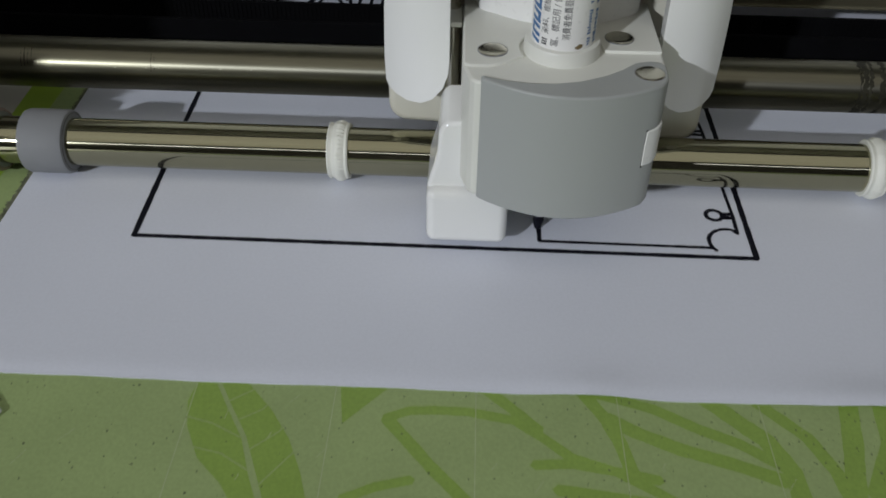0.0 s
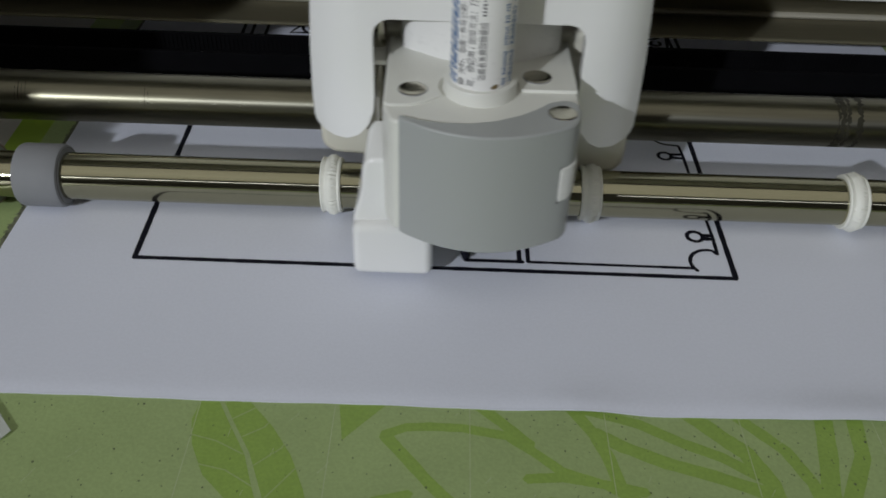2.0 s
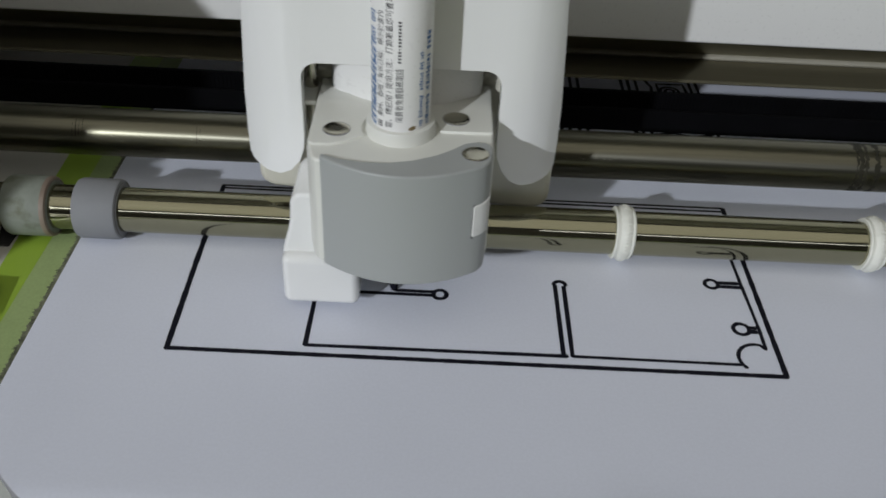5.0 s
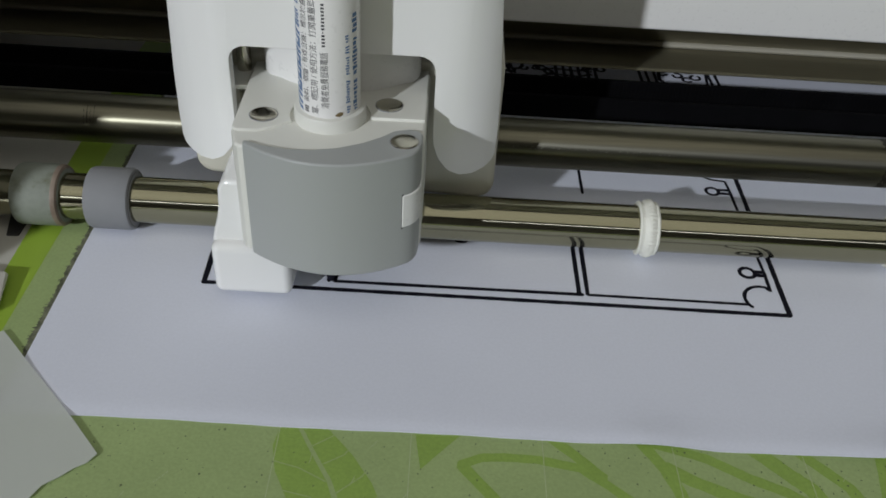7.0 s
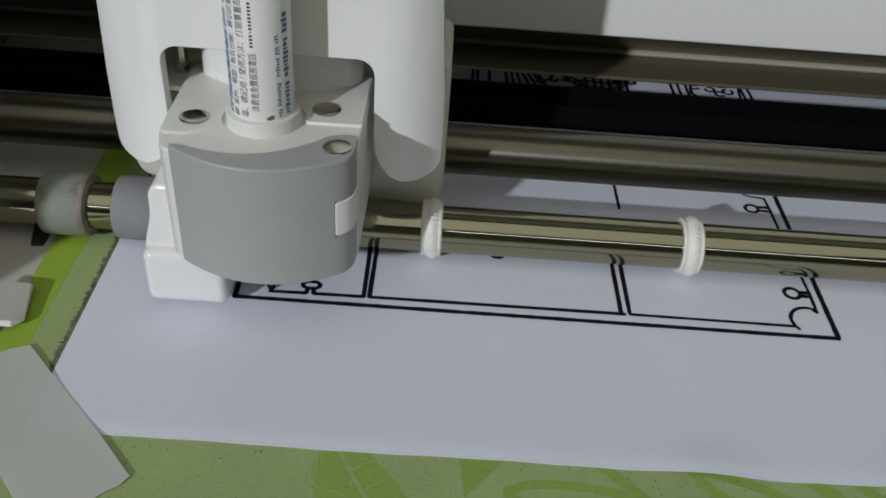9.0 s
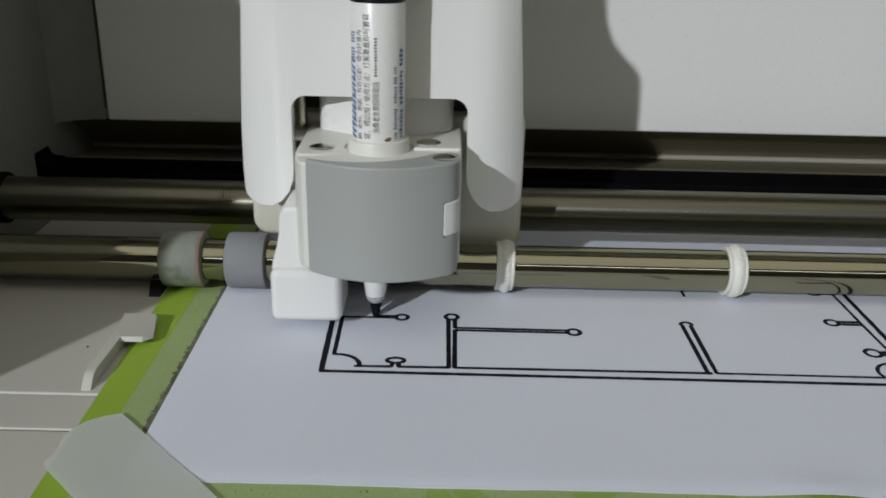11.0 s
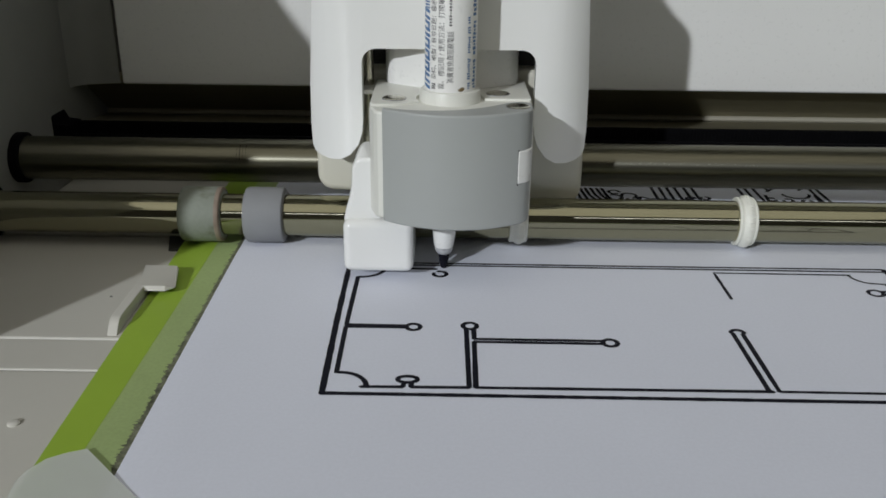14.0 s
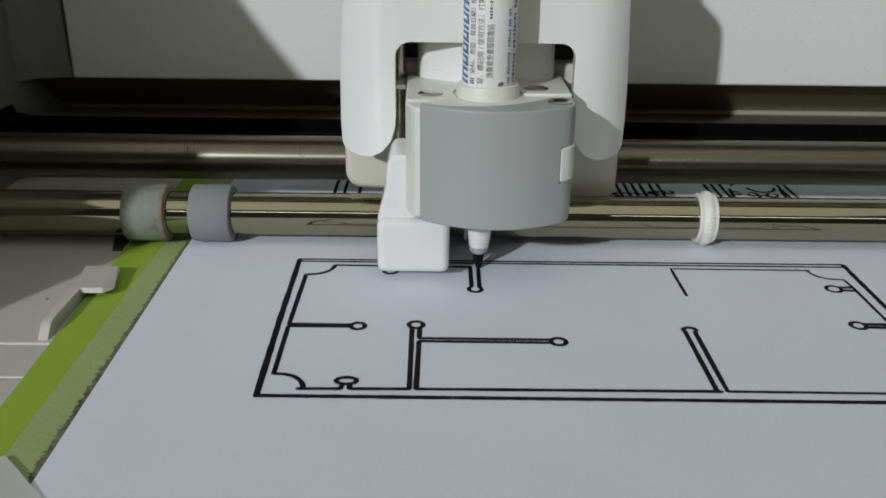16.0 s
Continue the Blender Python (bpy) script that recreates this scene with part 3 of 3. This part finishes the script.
ink = random.Random(21)
z = 40.3
for k in range(8):
    tall = 0.7 if k in (0, 5) else 1.9
    slanted_bar("brand_shape", -64, 0.0, 2.3, z, z + 0.62, -0.25, BLUE)
    if tall > 1:
        slanted_bar("brand_shape", -64, ink.choice((-0.75, 0.75)), 0.6, z + 0.5, z + 1.35, -0.25, BLUE)
        slanted_bar("brand_shape", -64, 0.0, 2.2, z + 1.3, z + 1.9, -0.25, BLUE)
    z += tall + 0.35
for z0, dz in ((55.6, 2.2), (58.6, 2.2)):
    for k in range(4):
        slanted_bar("brand_shape", -64, ink.uniform(-0.15, 0.15), 1.9, z0 + 0.55 * k, z0 + 0.55 * k + 0.33, 0, BLUE)
for i in range(30):
    if i not in (3, 13, 14, 22, 26):
        slanted_bar("web_bar", 43, ink.uniform(-0.08, 0.08), ink.uniform(0.45, 0.85), 40.3 + 0.47 * i, 40.58 + 0.47 * i, ink.uniform(-0.2, 0.2), BLUE)
z = 40.3
while z < 57:
    dz = ink.uniform(0.3, 0.75)
    slanted_bar("print_bar", 62, ink.uniform(-0.1, 0.1), ink.uniform(0.8, 1.3), z, z + dz, 0, BLUE)
    z += dz + (0.22 if ink.random() < 0.8 else 1.0)
blot = bmesh.new()
pts = []
for i in range(12):
    t_ = 2 * math.pi * i / 12
    rr = ink.uniform(0.55, 1.0)
    pts.append((radians(25) + 0.85 * rr * math.cos(t_) / 5.22, 40.35 + 0.5 * rr * math.sin(t_)))
rim_v = [blot.verts.new((1.6 + 5.228 * math.sin(a), PY - 5.228 * math.cos(a), h)) for a, h in pts]
mid_v = blot.verts.new((1.6 + 5.24 * math.sin(radians(25)), PY - 5.24 * math.cos(radians(25)), 40.35))
for p, q in zip(rim_v, rim_v[1:] + rim_v[:1]):
    blot.faces.new((mid_v, p, q))
part("brown_stain", blot, STAIN, pen, "small brown stain on the barrel", smooth=False)
noz = bmesh.new()
lathe(noz, [(2.6, 20), (2.55, 10), (2.42, 7.6), (2.1, 5.3), (1.9, 5.1)], (PX, PY, 0), n=28)
part("nozzle", noz, WHITE, pen, "white tapered nozzle")
collar = bmesh.new()
lathe(collar, [(1.8, 5.3), (2.02, 5.0), (2.0, 4.6), (1.8, 4.1), (1.5, 3.7), (1.2, 3.5)], (PX, PY, 0), n=28)
part("collar", collar, SMUDGE, pen, "ink-smudged collar above the nib")
nib = bmesh.new()
lathe(nib, [(1.3, 4.2), (1.25, 3.3), (0.92, 1.2), (0.6, 0.1)], (PX, PY, 0), n=24)
part("nib", nib, INK, pen, "black felt nib")

# ---------------------------------------------------------------- mat, paper, tape (drawn at their place at the end)
TOP = 0.0
mat = thing("cutting_mat", "light green printed cutting mat with worn adhesive", "mat")
sheet = bmesh.new()
prism(sheet, [(-72.0, -190), (210, -190), (210, 150), (-78.4, 150), (-78.1, 0), (-75.2, -85)], -0.75, -0.42)
part("mat_sheet", sheet, MATG, mat, "light green sticky mat sheet", bevel=0.08)
margin = bmesh.new()
prism(margin, [(-72.04, -190.02), (-68.6, -190.02), (-69.5, -85), (-70.1, 0), (-70.1, 150.02), (-78.44, 150.02), (-78.14, 0), (-75.24, -85)], -0.60, -0.40)
part("margin", margin, EDGEG, mat, "bright green bare margin")
for i in range(-2, 8):
    x = 27.9 + 21.8 * i
    grid = bmesh.new()
    ribbon(grid, [(x, -190), (x + 0.05, -130), (x, -80), (x, 150)], 0.12, -0.42, -0.40)
    part("grid_line", grid, SCRATCH, mat, "faint pale inch line", smooth=False)

PRINT_Z = -0.405
LEAF_HALVES = [
    [(-15.4, -99.0), (-16.3, -104.5), (-15.1, -109.4), (-12.2, -115.0), (-7.9, -119.2), (-4.7, -123.7), (-1.6, -123.5), (-4.2, -117.6), (-6.6, -111.1), (-10.4, -104.7), (-13.6, -99.0)],
    [(-12.8, -99.0), (-9.6, -104.7), (-6.0, -110.6), (-3.4, -116.8), (-0.6, -123.5), (5.2, -123.2), (3.1, -116.8), (0.4, -110.8), (-3.2, -105.5), (-9.0, -99.0)],
    [(6.6, -99.5), (7.9, -107.7), (10.4, -104.8), (15.0, -99.5)],
]
for k, pts in enumerate(LEAF_HALVES):
    bm = bmesh.new()
    bm.faces.new([bm.verts.new((x, y, PRINT_Z)) for x, y in pts])
    part("printed_leaf", bm, LEAF, mat, "darker green printed leaf", smooth=False)
VEINS = [[(-15.6, -107.5), (-11.5, -108.6), (-6.8, -111.0)], [(-13.5, -113.0), (-9.0, -114.0), (-4.4, -116.8)], [(-7.6, -107.6), (-4.5, -105.6), (-3.0, -103.0)],
         [(-4.9, -113.0), (-1.2, -109.6), (-0.3, -107.6)], [(-2.4, -119.0), (0.6, -114.6), (2.4, -112.0)], [(-10.2, -104.4), (-7.2, -102.2), (-5.4, -100.8)]]
for pts in VEINS:
    bm = bmesh.new()
    ribbon(bm, pts, 0.22, 0, PRINT_Z + 0.012)
    part("leaf_vein", bm, MATG, mat, "pale printed leaf vein", smooth=False)
BANDS = [
    ([(14.4, -106.3), (17.8, -104.7), (21.6, -104.4), (26.8, -104.5), (33.8, -105.8), (38.0, -108.9), (42.0, -112.3), (48.4, -114.5), (54.0, -117.8), (60, -122)], 1.7),
    ([(14.4, -106.3), (18.3, -110.9), (21.9, -115.3), (24.7, -118.2), (28.5, -122.5)], 2.0),
    ([(9.4, -120.9), (13.9, -118.6), (18.9, -117.2)], 1.6),
    ([(28.5, -99.0), (33.0, -103.1), (37.4, -107.6)], 2.0),
    ([(43.9, -98.8), (47.8, -105.1), (49.4, -109.4), (50.6, -114.9)], 2.2),
    ([(47.8, -104.6), (51.8, -107.1), (58.2, -110.0), (65.3, -112.2), (72.4, -114.9)], 2.4),
    ([(44.5, -99.2), (55.1, -102.5), (61.5, -106.1), (67.0, -108.5), (73.0, -112.6)], 2.0),
    ([(36.5, -113.8), (41.9, -113.3), (46.8, -114.1), (54.3, -115.6)], 1.8),
    ([(62.9, -99.4), (68.5, -105.2), (71.1, -107.6), (73.7, -113.2), (73.9, -119.8)], 3.0),
    ([(70.4, -99.4), (77.5, -106.9), (80.0, -112.9), (81.0, -119.4)], 2.2),
    ([(85.6, -99.5), (84.0, -107.6), (82.4, -113.8), (80.9, -119.4)], 3.0),
    ([(39.6, -117.9), (46.4, -118.7), (52.8, -119.6)], 2.0),
    ([(90.6, -99.5), (89.4, -107.6), (84.4, -116.8)], 2.6),
]
for k, (pts, w) in enumerate(BANDS):
    bm = bmesh.new()
    fine = []
    for a_, b_ in zip(pts, pts[1:]):
        fine += seg_pts(a_, b_)
    ribbon(bm, fine + [pts[-1]], w, 0, PRINT_Z - 0.003 + 0.0004 * k, 0.06, k)
    part("printed_band", bm, LEAF, mat, "darker green printed tendril", smooth=False)
rnd = random.Random(7)
bm = bmesh.new()
for i in range(430):
    x, y = rnd.uniform(-58, 105), rnd.uniform(-128, -100.6)
    if rnd.random() < 0.25:
        x = rnd.uniform(70, 105)
    r = rnd.uniform(0.06, 0.17) if rnd.random() < 0.95 else rnd.uniform(0.18, 0.28)
    n = rnd.choice((4, 5, 6))
    bm.faces.new([bm.verts.new((x + r * rnd.uniform(0.6, 1.2) * math.cos(2 * math.pi * k / n), y + 1.3 * r * rnd.uniform(0.6, 1.2) * math.sin(2 * math.pi * k / n), -0.385)) for k in range(n)])
tagged(part("dirt_specks", bm, SPECK, mat, "tiny dark specks stuck to the mat", smooth=False), kind="stuff")
bm = bmesh.new()
for i in range(22):
    x, y = rnd.uniform(-58, 100), rnd.uniform(-126, -101)
    a_, l_ = radians(rnd.gauss(58, 10)), rnd.uniform(0.6, 3)
    ribbon(bm, [(x, y), (x + l_ * 0.5 * math.cos(a_) + 0.05, y + l_ * 0.5 * math.sin(a_)), (x + l_ * math.cos(a_), y + l_ * math.sin(a_))], rnd.uniform(0.05, 0.1), 0, -0.39)
tagged(part("scratches", bm, SCRATCH, mat, "pale scratches in the mat", smooth=False), kind="stuff")
# ragged glue residue along the paper's long edge
bm = bmesh.new()
y = -104.0
old = None
while y < 40:
    x = -64.0 + 1.35 * min(1, max(0, (-y - 8) / 92))
    w0 = rnd.uniform(0.75, 1.35) if rnd.random() < 0.92 else 1.7
    now = (bm.verts.new((x + 0.6, y, -0.378)), bm.verts.new((x - w0, y + rnd.uniform(-0.1, 0.1), -0.378)))
    if old:
        bm.faces.new((old[0], now[0], now[1], old[1]))
    old = now
    y += rnd.uniform(0.12, 0.32)
tagged(part("glue_residue", bm, GLUE, mat, "ragged dirty glue beside the paper", smooth=False), kind="stuff")

paper = thing("paper_sheet", "white paper with black marker lines, taped to the mat", "paper")
sh = bmesh.new()


def smooth_step(a, b, v):
    v = min(1, max(0, (v - a) / (b - a)))
    return v * v * (3 - 2 * v)


def paper_edge(x):
    return -100.5 + 0.12 * math.sin(x * 0.13) + 0.05 * math.sin(x * 0.51) - 0.55 * smooth_step(46, 58, x) + 0.3 * smooth_step(60, 75, x)


def paper_lift(x, y, edge):
    near = math.exp(-((y - edge) / 5.0) ** 2)
    return near * (0.55 * math.exp(-((x - 46) / 7) ** 2) + 0.9 * math.exp(-((x - 92) / 14) ** 2))


nx, ny = 80, 46
rows_top, rows_low = [], []
for j in range(ny + 1):
    v = (j / ny) ** 1.8
    top_row, low_row = [], []
    for i in range(nx + 1):
        x = -62.6 + 208.0 * i / nx
        e = paper_edge(x)
        y = e + (130 - e) * v
        x -= 1.6 * min(1, (y + 100) / 92) * (1 - i / nx)
        z = paper_lift(x, y, e) - 0.25 * max(math.exp(-((y - e) / 1.5) ** 2), math.exp(-(i / 0.8) ** 2))
        top_row.append(sh.verts.new((x, y, z)))
        low_row.append(sh.verts.new((x, y, z - 0.11)))
    rows_top.append(top_row)
    rows_low.append(low_row)
for j in range(ny):
    for i in range(nx):
        sh.faces.new((rows_top[j][i], rows_top[j][i + 1], rows_top[j + 1][i + 1], rows_top[j + 1][i]))
        sh.faces.new((rows_low[j][i], rows_low[j + 1][i], rows_low[j + 1][i + 1], rows_low[j][i + 1]))
rim = [(0, i) for i in range(nx + 1)] + [(j, nx) for j in range(1, ny + 1)] + [(ny, i) for i in range(nx - 1, -1, -1)] + [(j, 0) for j in range(ny - 1, 0, -1)]
for (j, i), (k, l) in zip(rim, rim[1:] + rim[:1]):
    sh.faces.new((rows_top[j][i], rows_low[j][i], rows_low[k][l], rows_top[k][l]))
part("sheet", sh, PAPER, paper, "white paper sheet")

tape = thing("tape_strip", "frosted translucent tape over the paper's corner", "tape")
tp = bmesh.new()
prism(tp, [(-76.1, -96.8), (-75.2, -94.4), (-75.8, -90.0), (-75.3, -87.6), (-73.7, -84.9), (-71.4, -83.4), (-68.8, -82.3), (-66.2, -84.9), (-63.3, -87.9), (-56.2, -95.0), (-49.6, -101.6), (-43.3, -108.4),
           (-44.3, -110.2), (-46.1, -111.5), (-47.4, -113.0), (-49.6, -114.8), (-50.6, -117.2), (-53.0, -119.4), (-55.0, -119.0), (-58.6, -113.8), (-62.4, -109.6), (-68.2, -105.2), (-74.9, -98.6)], 0.08, 0.18)
part("film", tp, TAPE, tape, smooth=False)


# ---------------------------------------------------------------- ink lines
def seg(a, b, step=4.0):
    n = max(2, int(math.hypot(b[0] - a[0], b[1] - a[1]) / step) + 1)
    return [(a[0] + (b[0] - a[0]) * i / n, a[1] + (b[1] - a[1]) * i / n) for i in range(n + 1)]


def chain(*pts):
    out = [pts[0]]
    for a, b in zip(pts, pts[1:]):
        out += seg(a, b)[1:]
    return out


def resampled(pts, step=1.6):
    out = [pts[0]]
    for a, b in zip(pts, pts[1:]):
        out += seg(a, b, step)[1:]
    return out


def ring_pts(cx, cy, r, a0=0, a1=360, n=14):
    return arc(cx, cy, r, a0, a1, n)


# lines already on the sheet
OLD = [
    (chain((-36.5, -65.7), (20, -65.9), (79.4, -66.1)), 0.95),
    (chain((79.3, -66.2), (79.7, -40), (80.0, -11.0)), 1.0),
    (chain((80.0, -10.9), (20, -11.0), (-38.0, -10.8)), 0.64),
    (chain((79.6, -12.3), (20, -12.2), (-37.4, -11.9)), 0.64),
    (chain((-37.8, -10.8), (-37.3, -40), (-36.6, -65.9)), 1.02),
    (chain((41.9, -27.3), (41.9, -14.0), (71.4, -14.2)), 0.6),
    (arc(75.2, -14.4, 4.2, 180, 270, 8) + [(77.0, -18.9)], 0.6),
    (chain((77.0, -18.9), (77.2, -22.6)), 0.6),
    (ring_pts(73.0, -23.4, 1.5), 0.75), (chain((74.6, -22.7), (77.2, -22.6)), 0.95), (chain((74.6, -24.0), (77.2, -24.2)), 0.95),
    (chain((77.2, -22.6), (77.3, -39.0), (77.5, -53.0), (77.3, -58.9)), 0.65),
    (ring_pts(71.0, -39.5, 1.4), 0.8), (chain((72.2, -39.0), (77.2, -39.0)), 0.95), (chain((72.2, -40.2), (77.4, -40.3)), 0.95),
    (ring_pts(73.9, -53.3, 1.6), 0.8), (chain((75.4, -52.9), (77.5, -52.8)), 0.95), (chain((75.4, -54.0), (77.6, -54.0)), 0.95),
    ([(77.3, -58.9)] + arc(75.4, -61.6, 4.0, 75, 220, 10), 0.7),
    (chain((71.8, -63.4), (39.4, -63.2)), 0.7),
    (chain((39.4, -63.2), (39.4, -59.5)), 0.7),
]
# lines laid down as the pen goes: points, start and end time
LIVE = [
    (chain((39.4, -60.5), (39.5, -42.6)), 0.0, 0.5),
    (arc(38.7, -42.2, 1.25, 0, 180, 8), 0.5, 0.9),
    (chain((37.7, -42.2), (37.7, -63.4)), 1.0, 1.6),
    (chain((38.4, -63.2), (-11.2, -63.3)), 1.75, 3.0),
    (chain((-11.2, -63.3), (-11.1, -47.2)), 3.0, 3.5),
    (chain((-11.1, -47.2), (12.6, -47.3)), 3.5, 4.3),
    (ring_pts(13.9, -46.9, 1.35), 4.3, 4.7),
    (chain((12.6, -46.2), (-11.1, -46.1)), 4.7, 5.6),
    (chain((-11.1, -46.1), (-11.1, -42.0)), 5.6, 5.9),
    (ring_pts(-11.8, -40.9, 1.35), 5.9, 6.3),
    (chain((-12.5, -42.0), (-12.3, -63.3)), 6.35, 7.0),
    (chain((-12.3, -63.3), (-22.0, -63.4)), 7.05, 7.5),
    (chain((-22.0, -63.4), (-22.0, -62.3)), 7.5, 7.7),
    (arc(-22.7, -60.9, 1.7, -60, 300, 16, 1.05), 7.7, 8.2),
    (chain((-23.3, -62.3), (-23.4, -63.4)), 8.2, 8.4),
    (chain((-23.4, -63.4), (-30.4, -63.5)), 8.5, 9.0),
    (arc(-34.2, -63.6, 4.7, 5, 95, 9), 9.02, 9.46),
    (chain((-35.0, -59.0), (-35.3, -41.9)), 9.7, 10.2),
    (chain((-35.4, -41.9), (-23.9, -41.9)), 10.2, 10.6),
    (ring_pts(-22.5, -41.6, 1.3), 10.6, 10.9),
    (chain((-23.9, -41.1), (-35.4, -41.0)), 10.9, 11.3),
    (chain((-35.3, -41.0), (-35.3, -18.7)), 11.75, 12.5),
    (arc(-34.6, -13.9, 4.8, 265, 360, 9), 12.5, 13.0),
    (chain((-29.8, -13.8), (-18.6, -14.0)), 13.05, 13.5),
    (ring_pts(-17.8, -16.6, 1.4, 110, -200), 13.5, 14.0),
    (chain((-17.2, -14.0), (-1.0, -14.1)), 14.05, 14.6),
    (chain((-1.0, -14.1), (-1.0, -24.0)), 14.65, 15.1),
    (ring_pts(-0.3, -25.2, 1.3, 130, 410), 15.1, 15.6),
    (chain((0.6, -24.0), (0.7, -15.0)), 15.6, 16.0),
]
def between(rows, t):
    for (a, u), (b, v) in zip(rows, rows[1:]):
        if a <= t <= b:
            s = (t - a) / (b - a)
            return u + (v - u) * s
    return rows[-1][1]


def reached(spot, t0, t1):
    """The moment between t0 and t1 at which the nib stands nearest to a spot of the sheet."""
    times = [t0 + (t1 - t0) * k / 40 for k in range(41)]
    return min(times, key=lambda t: math.hypot(between(CAR, t) + PX - spot[0], PY - between(MAT, t) - spot[1]))


RISE = 0.05
for k, (pts, w) in enumerate(OLD):
    bm = bmesh.new()
    ribbon(bm, resampled(pts) if len(pts) < 60 else pts, w * 1.12, 0, RISE + 0.0006 * (k + 1), 0.11, k)
    part("ink_line", bm, INK, paper, smooth=False)
live = []
for k, (pts, t0, t1) in enumerate(LIVE):
    n = len(pts) - 1
    for i in range(n):
        bm = bmesh.new()
        ribbon(bm, pts, 0.94, 0, RISE - 0.0006 * k, 0.08, 100 + k, i, i + 1)
        ob = part("ink_stroke", bm, INK, paper, smooth=False)
        even = t0 + (t1 - t0) * (i + 0.9) / n
        long_stroke = math.hypot(pts[0][0] - pts[-1][0], pts[0][1] - pts[-1][1]) > 8
        live.append((ob, reached(pts[i + 1], t0, t1) if long_stroke else even))
# older ornament further up the sheet
ORN = [chain((x, 57), (x - 0.3, 38), (x, 19)) for x in (-35.0, -32.4, -28.5, -5.6, -2.4, 0.7, 40.7, 42.9, 45.0, 47.2, 49.8, 52.0, 64.9, 66.9, 69.2, 85.0, 87.0)]
ORN += [arc(78.4, 48.4, r, 0, 360, 16) for r in (1.3, 2.7)] + [arc(79.4, 41.0, 3.6, 180, 360, 10), arc(-14, 38, 3.0, 0, 360, 14), arc(-14, 38, 5.0, 20, 330, 16)]
ORN += [chain((72.0, 43.0), (75.2, 46.2), (75.2, 52.8), (83.0, 53.0), (83.4, 46.4), (81.4, 44.6)), chain((72.6, 44.6), (73.4, 50.6), (72.0, 55.0)),
        chain((70.7, 40.0), (69.9, 32.6), (72.0, 29.4), (78.2, 28.6), (83.4, 31.0), (84.4, 40.0)), chain((53.0, 47.0), (56, 45.6), (60, 47.6), (64.4, 47.2)),
        chain((64.4, 24.2), (67.0, 22.4), (75.2, 24.0), (80, 22.6), (86.0, 24.2)), chain((37.5, 36.0), (40.6, 31.0), (40.4, 25)), arc(28.6, 36.4, 2.2, 180, 460, 12), arc(33.0, 38.0, 2.0, 200, -60, 12), arc(29.4, 41.0, 1.5, 0, 300, 10), chain((-22.0, 34.0), (-19, 40), (-9, 41.6), (-7.6, 34.4), (-22.0, 34.0))]
for cx, cy, r in ((31.2, 35.0, 1.1), (27.4, 33.4, 1.2), (34.6, 35.6, 1.0), (36.2, 35.6, 1.3),
                  (38.2, 33.6, 1.2), (49.6, 36.0, 1.4), (53.4, 36.6, 1.2), (56.8, 25.6, 0.9), (59.0, 25.4, 0.9), (52.6, 25.2, 0.9), (54.6, 25.6, 0.9), (71.4, 36.4, 1.2),
                  (75.6, 35.6, 1.3), (78.0, 33.2, 1.3), (80.6, 34.8, 1.4), (70.6, 26.4, 1.0), (73.0, 26.0, 1.0), (77.6, 25.8, 1.0), (80.4, 26.2, 1.0)):
    ORN.append(arc(cx, cy, r, 30 * (cx % 7), 30 * (cx % 7) + 300, 10))
ORN += [chain((x, 44.0), (x + 0.5, 38.0), (x + d, 31.5)) for x, d in ((8.0, 0.3), (9.4, 0.3), (12.6, 0.4), (17.2, 0.8), (18.8, 0.9), (20.4, 1.2), (21.8, 2.2), (23.4, 2.4), (25.0, 2.6), (26.4, 2.2))]
ORN += [chain((36.5, 31.0 + i), (39.5, 32.2 + i), (46.5, 31.4 + i), (50.5, 33.0 + i)) for i in (0, 3.4)]
for k, pts in enumerate(ORN):
    bm = bmesh.new()
    ribbon(bm, pts, 0.92, 0, RISE + 0.0006 * (k + 1), 0.12, 300 + k)
    part("ink_ornament", bm, INK, paper, smooth=False)


# ---------------------------------------------------------------- what moves
def motions():
    slide = [(t, pose(0, d * U, 0)) for t, d in MAT]
    for ob in (mat, paper, tape):
        walk(ob, slide)
    glide = [(t, pose(d * U, 0, 0)) for t, d in CAR]
    for ob in (carriage, pen):
        walk(ob, glide)
    walk(shaft, [(i / 10, pose(0, 0, 6.5 * U, -math.degrees(between(MAT, i / 10) / 6.42))) for i in range(161)])
    # each stretch of ink comes up to the sheet's face when the pen has passed
    for ob, t in live:
        low, up = pose(0, 0, -0.25 * U), pose(0, 0, 0)
        if t <= 0.2:
            rows = [(0.0, up), (16.0, up)]
        elif t >= 15.9:
            rows = [(0.0, low), (15.7, low), (16.0, up)]
        else:
            rows = [(0.0, low), (t - 0.07, low), (t, up), (16.0, up)]
        walk(ob, rows)


motions()
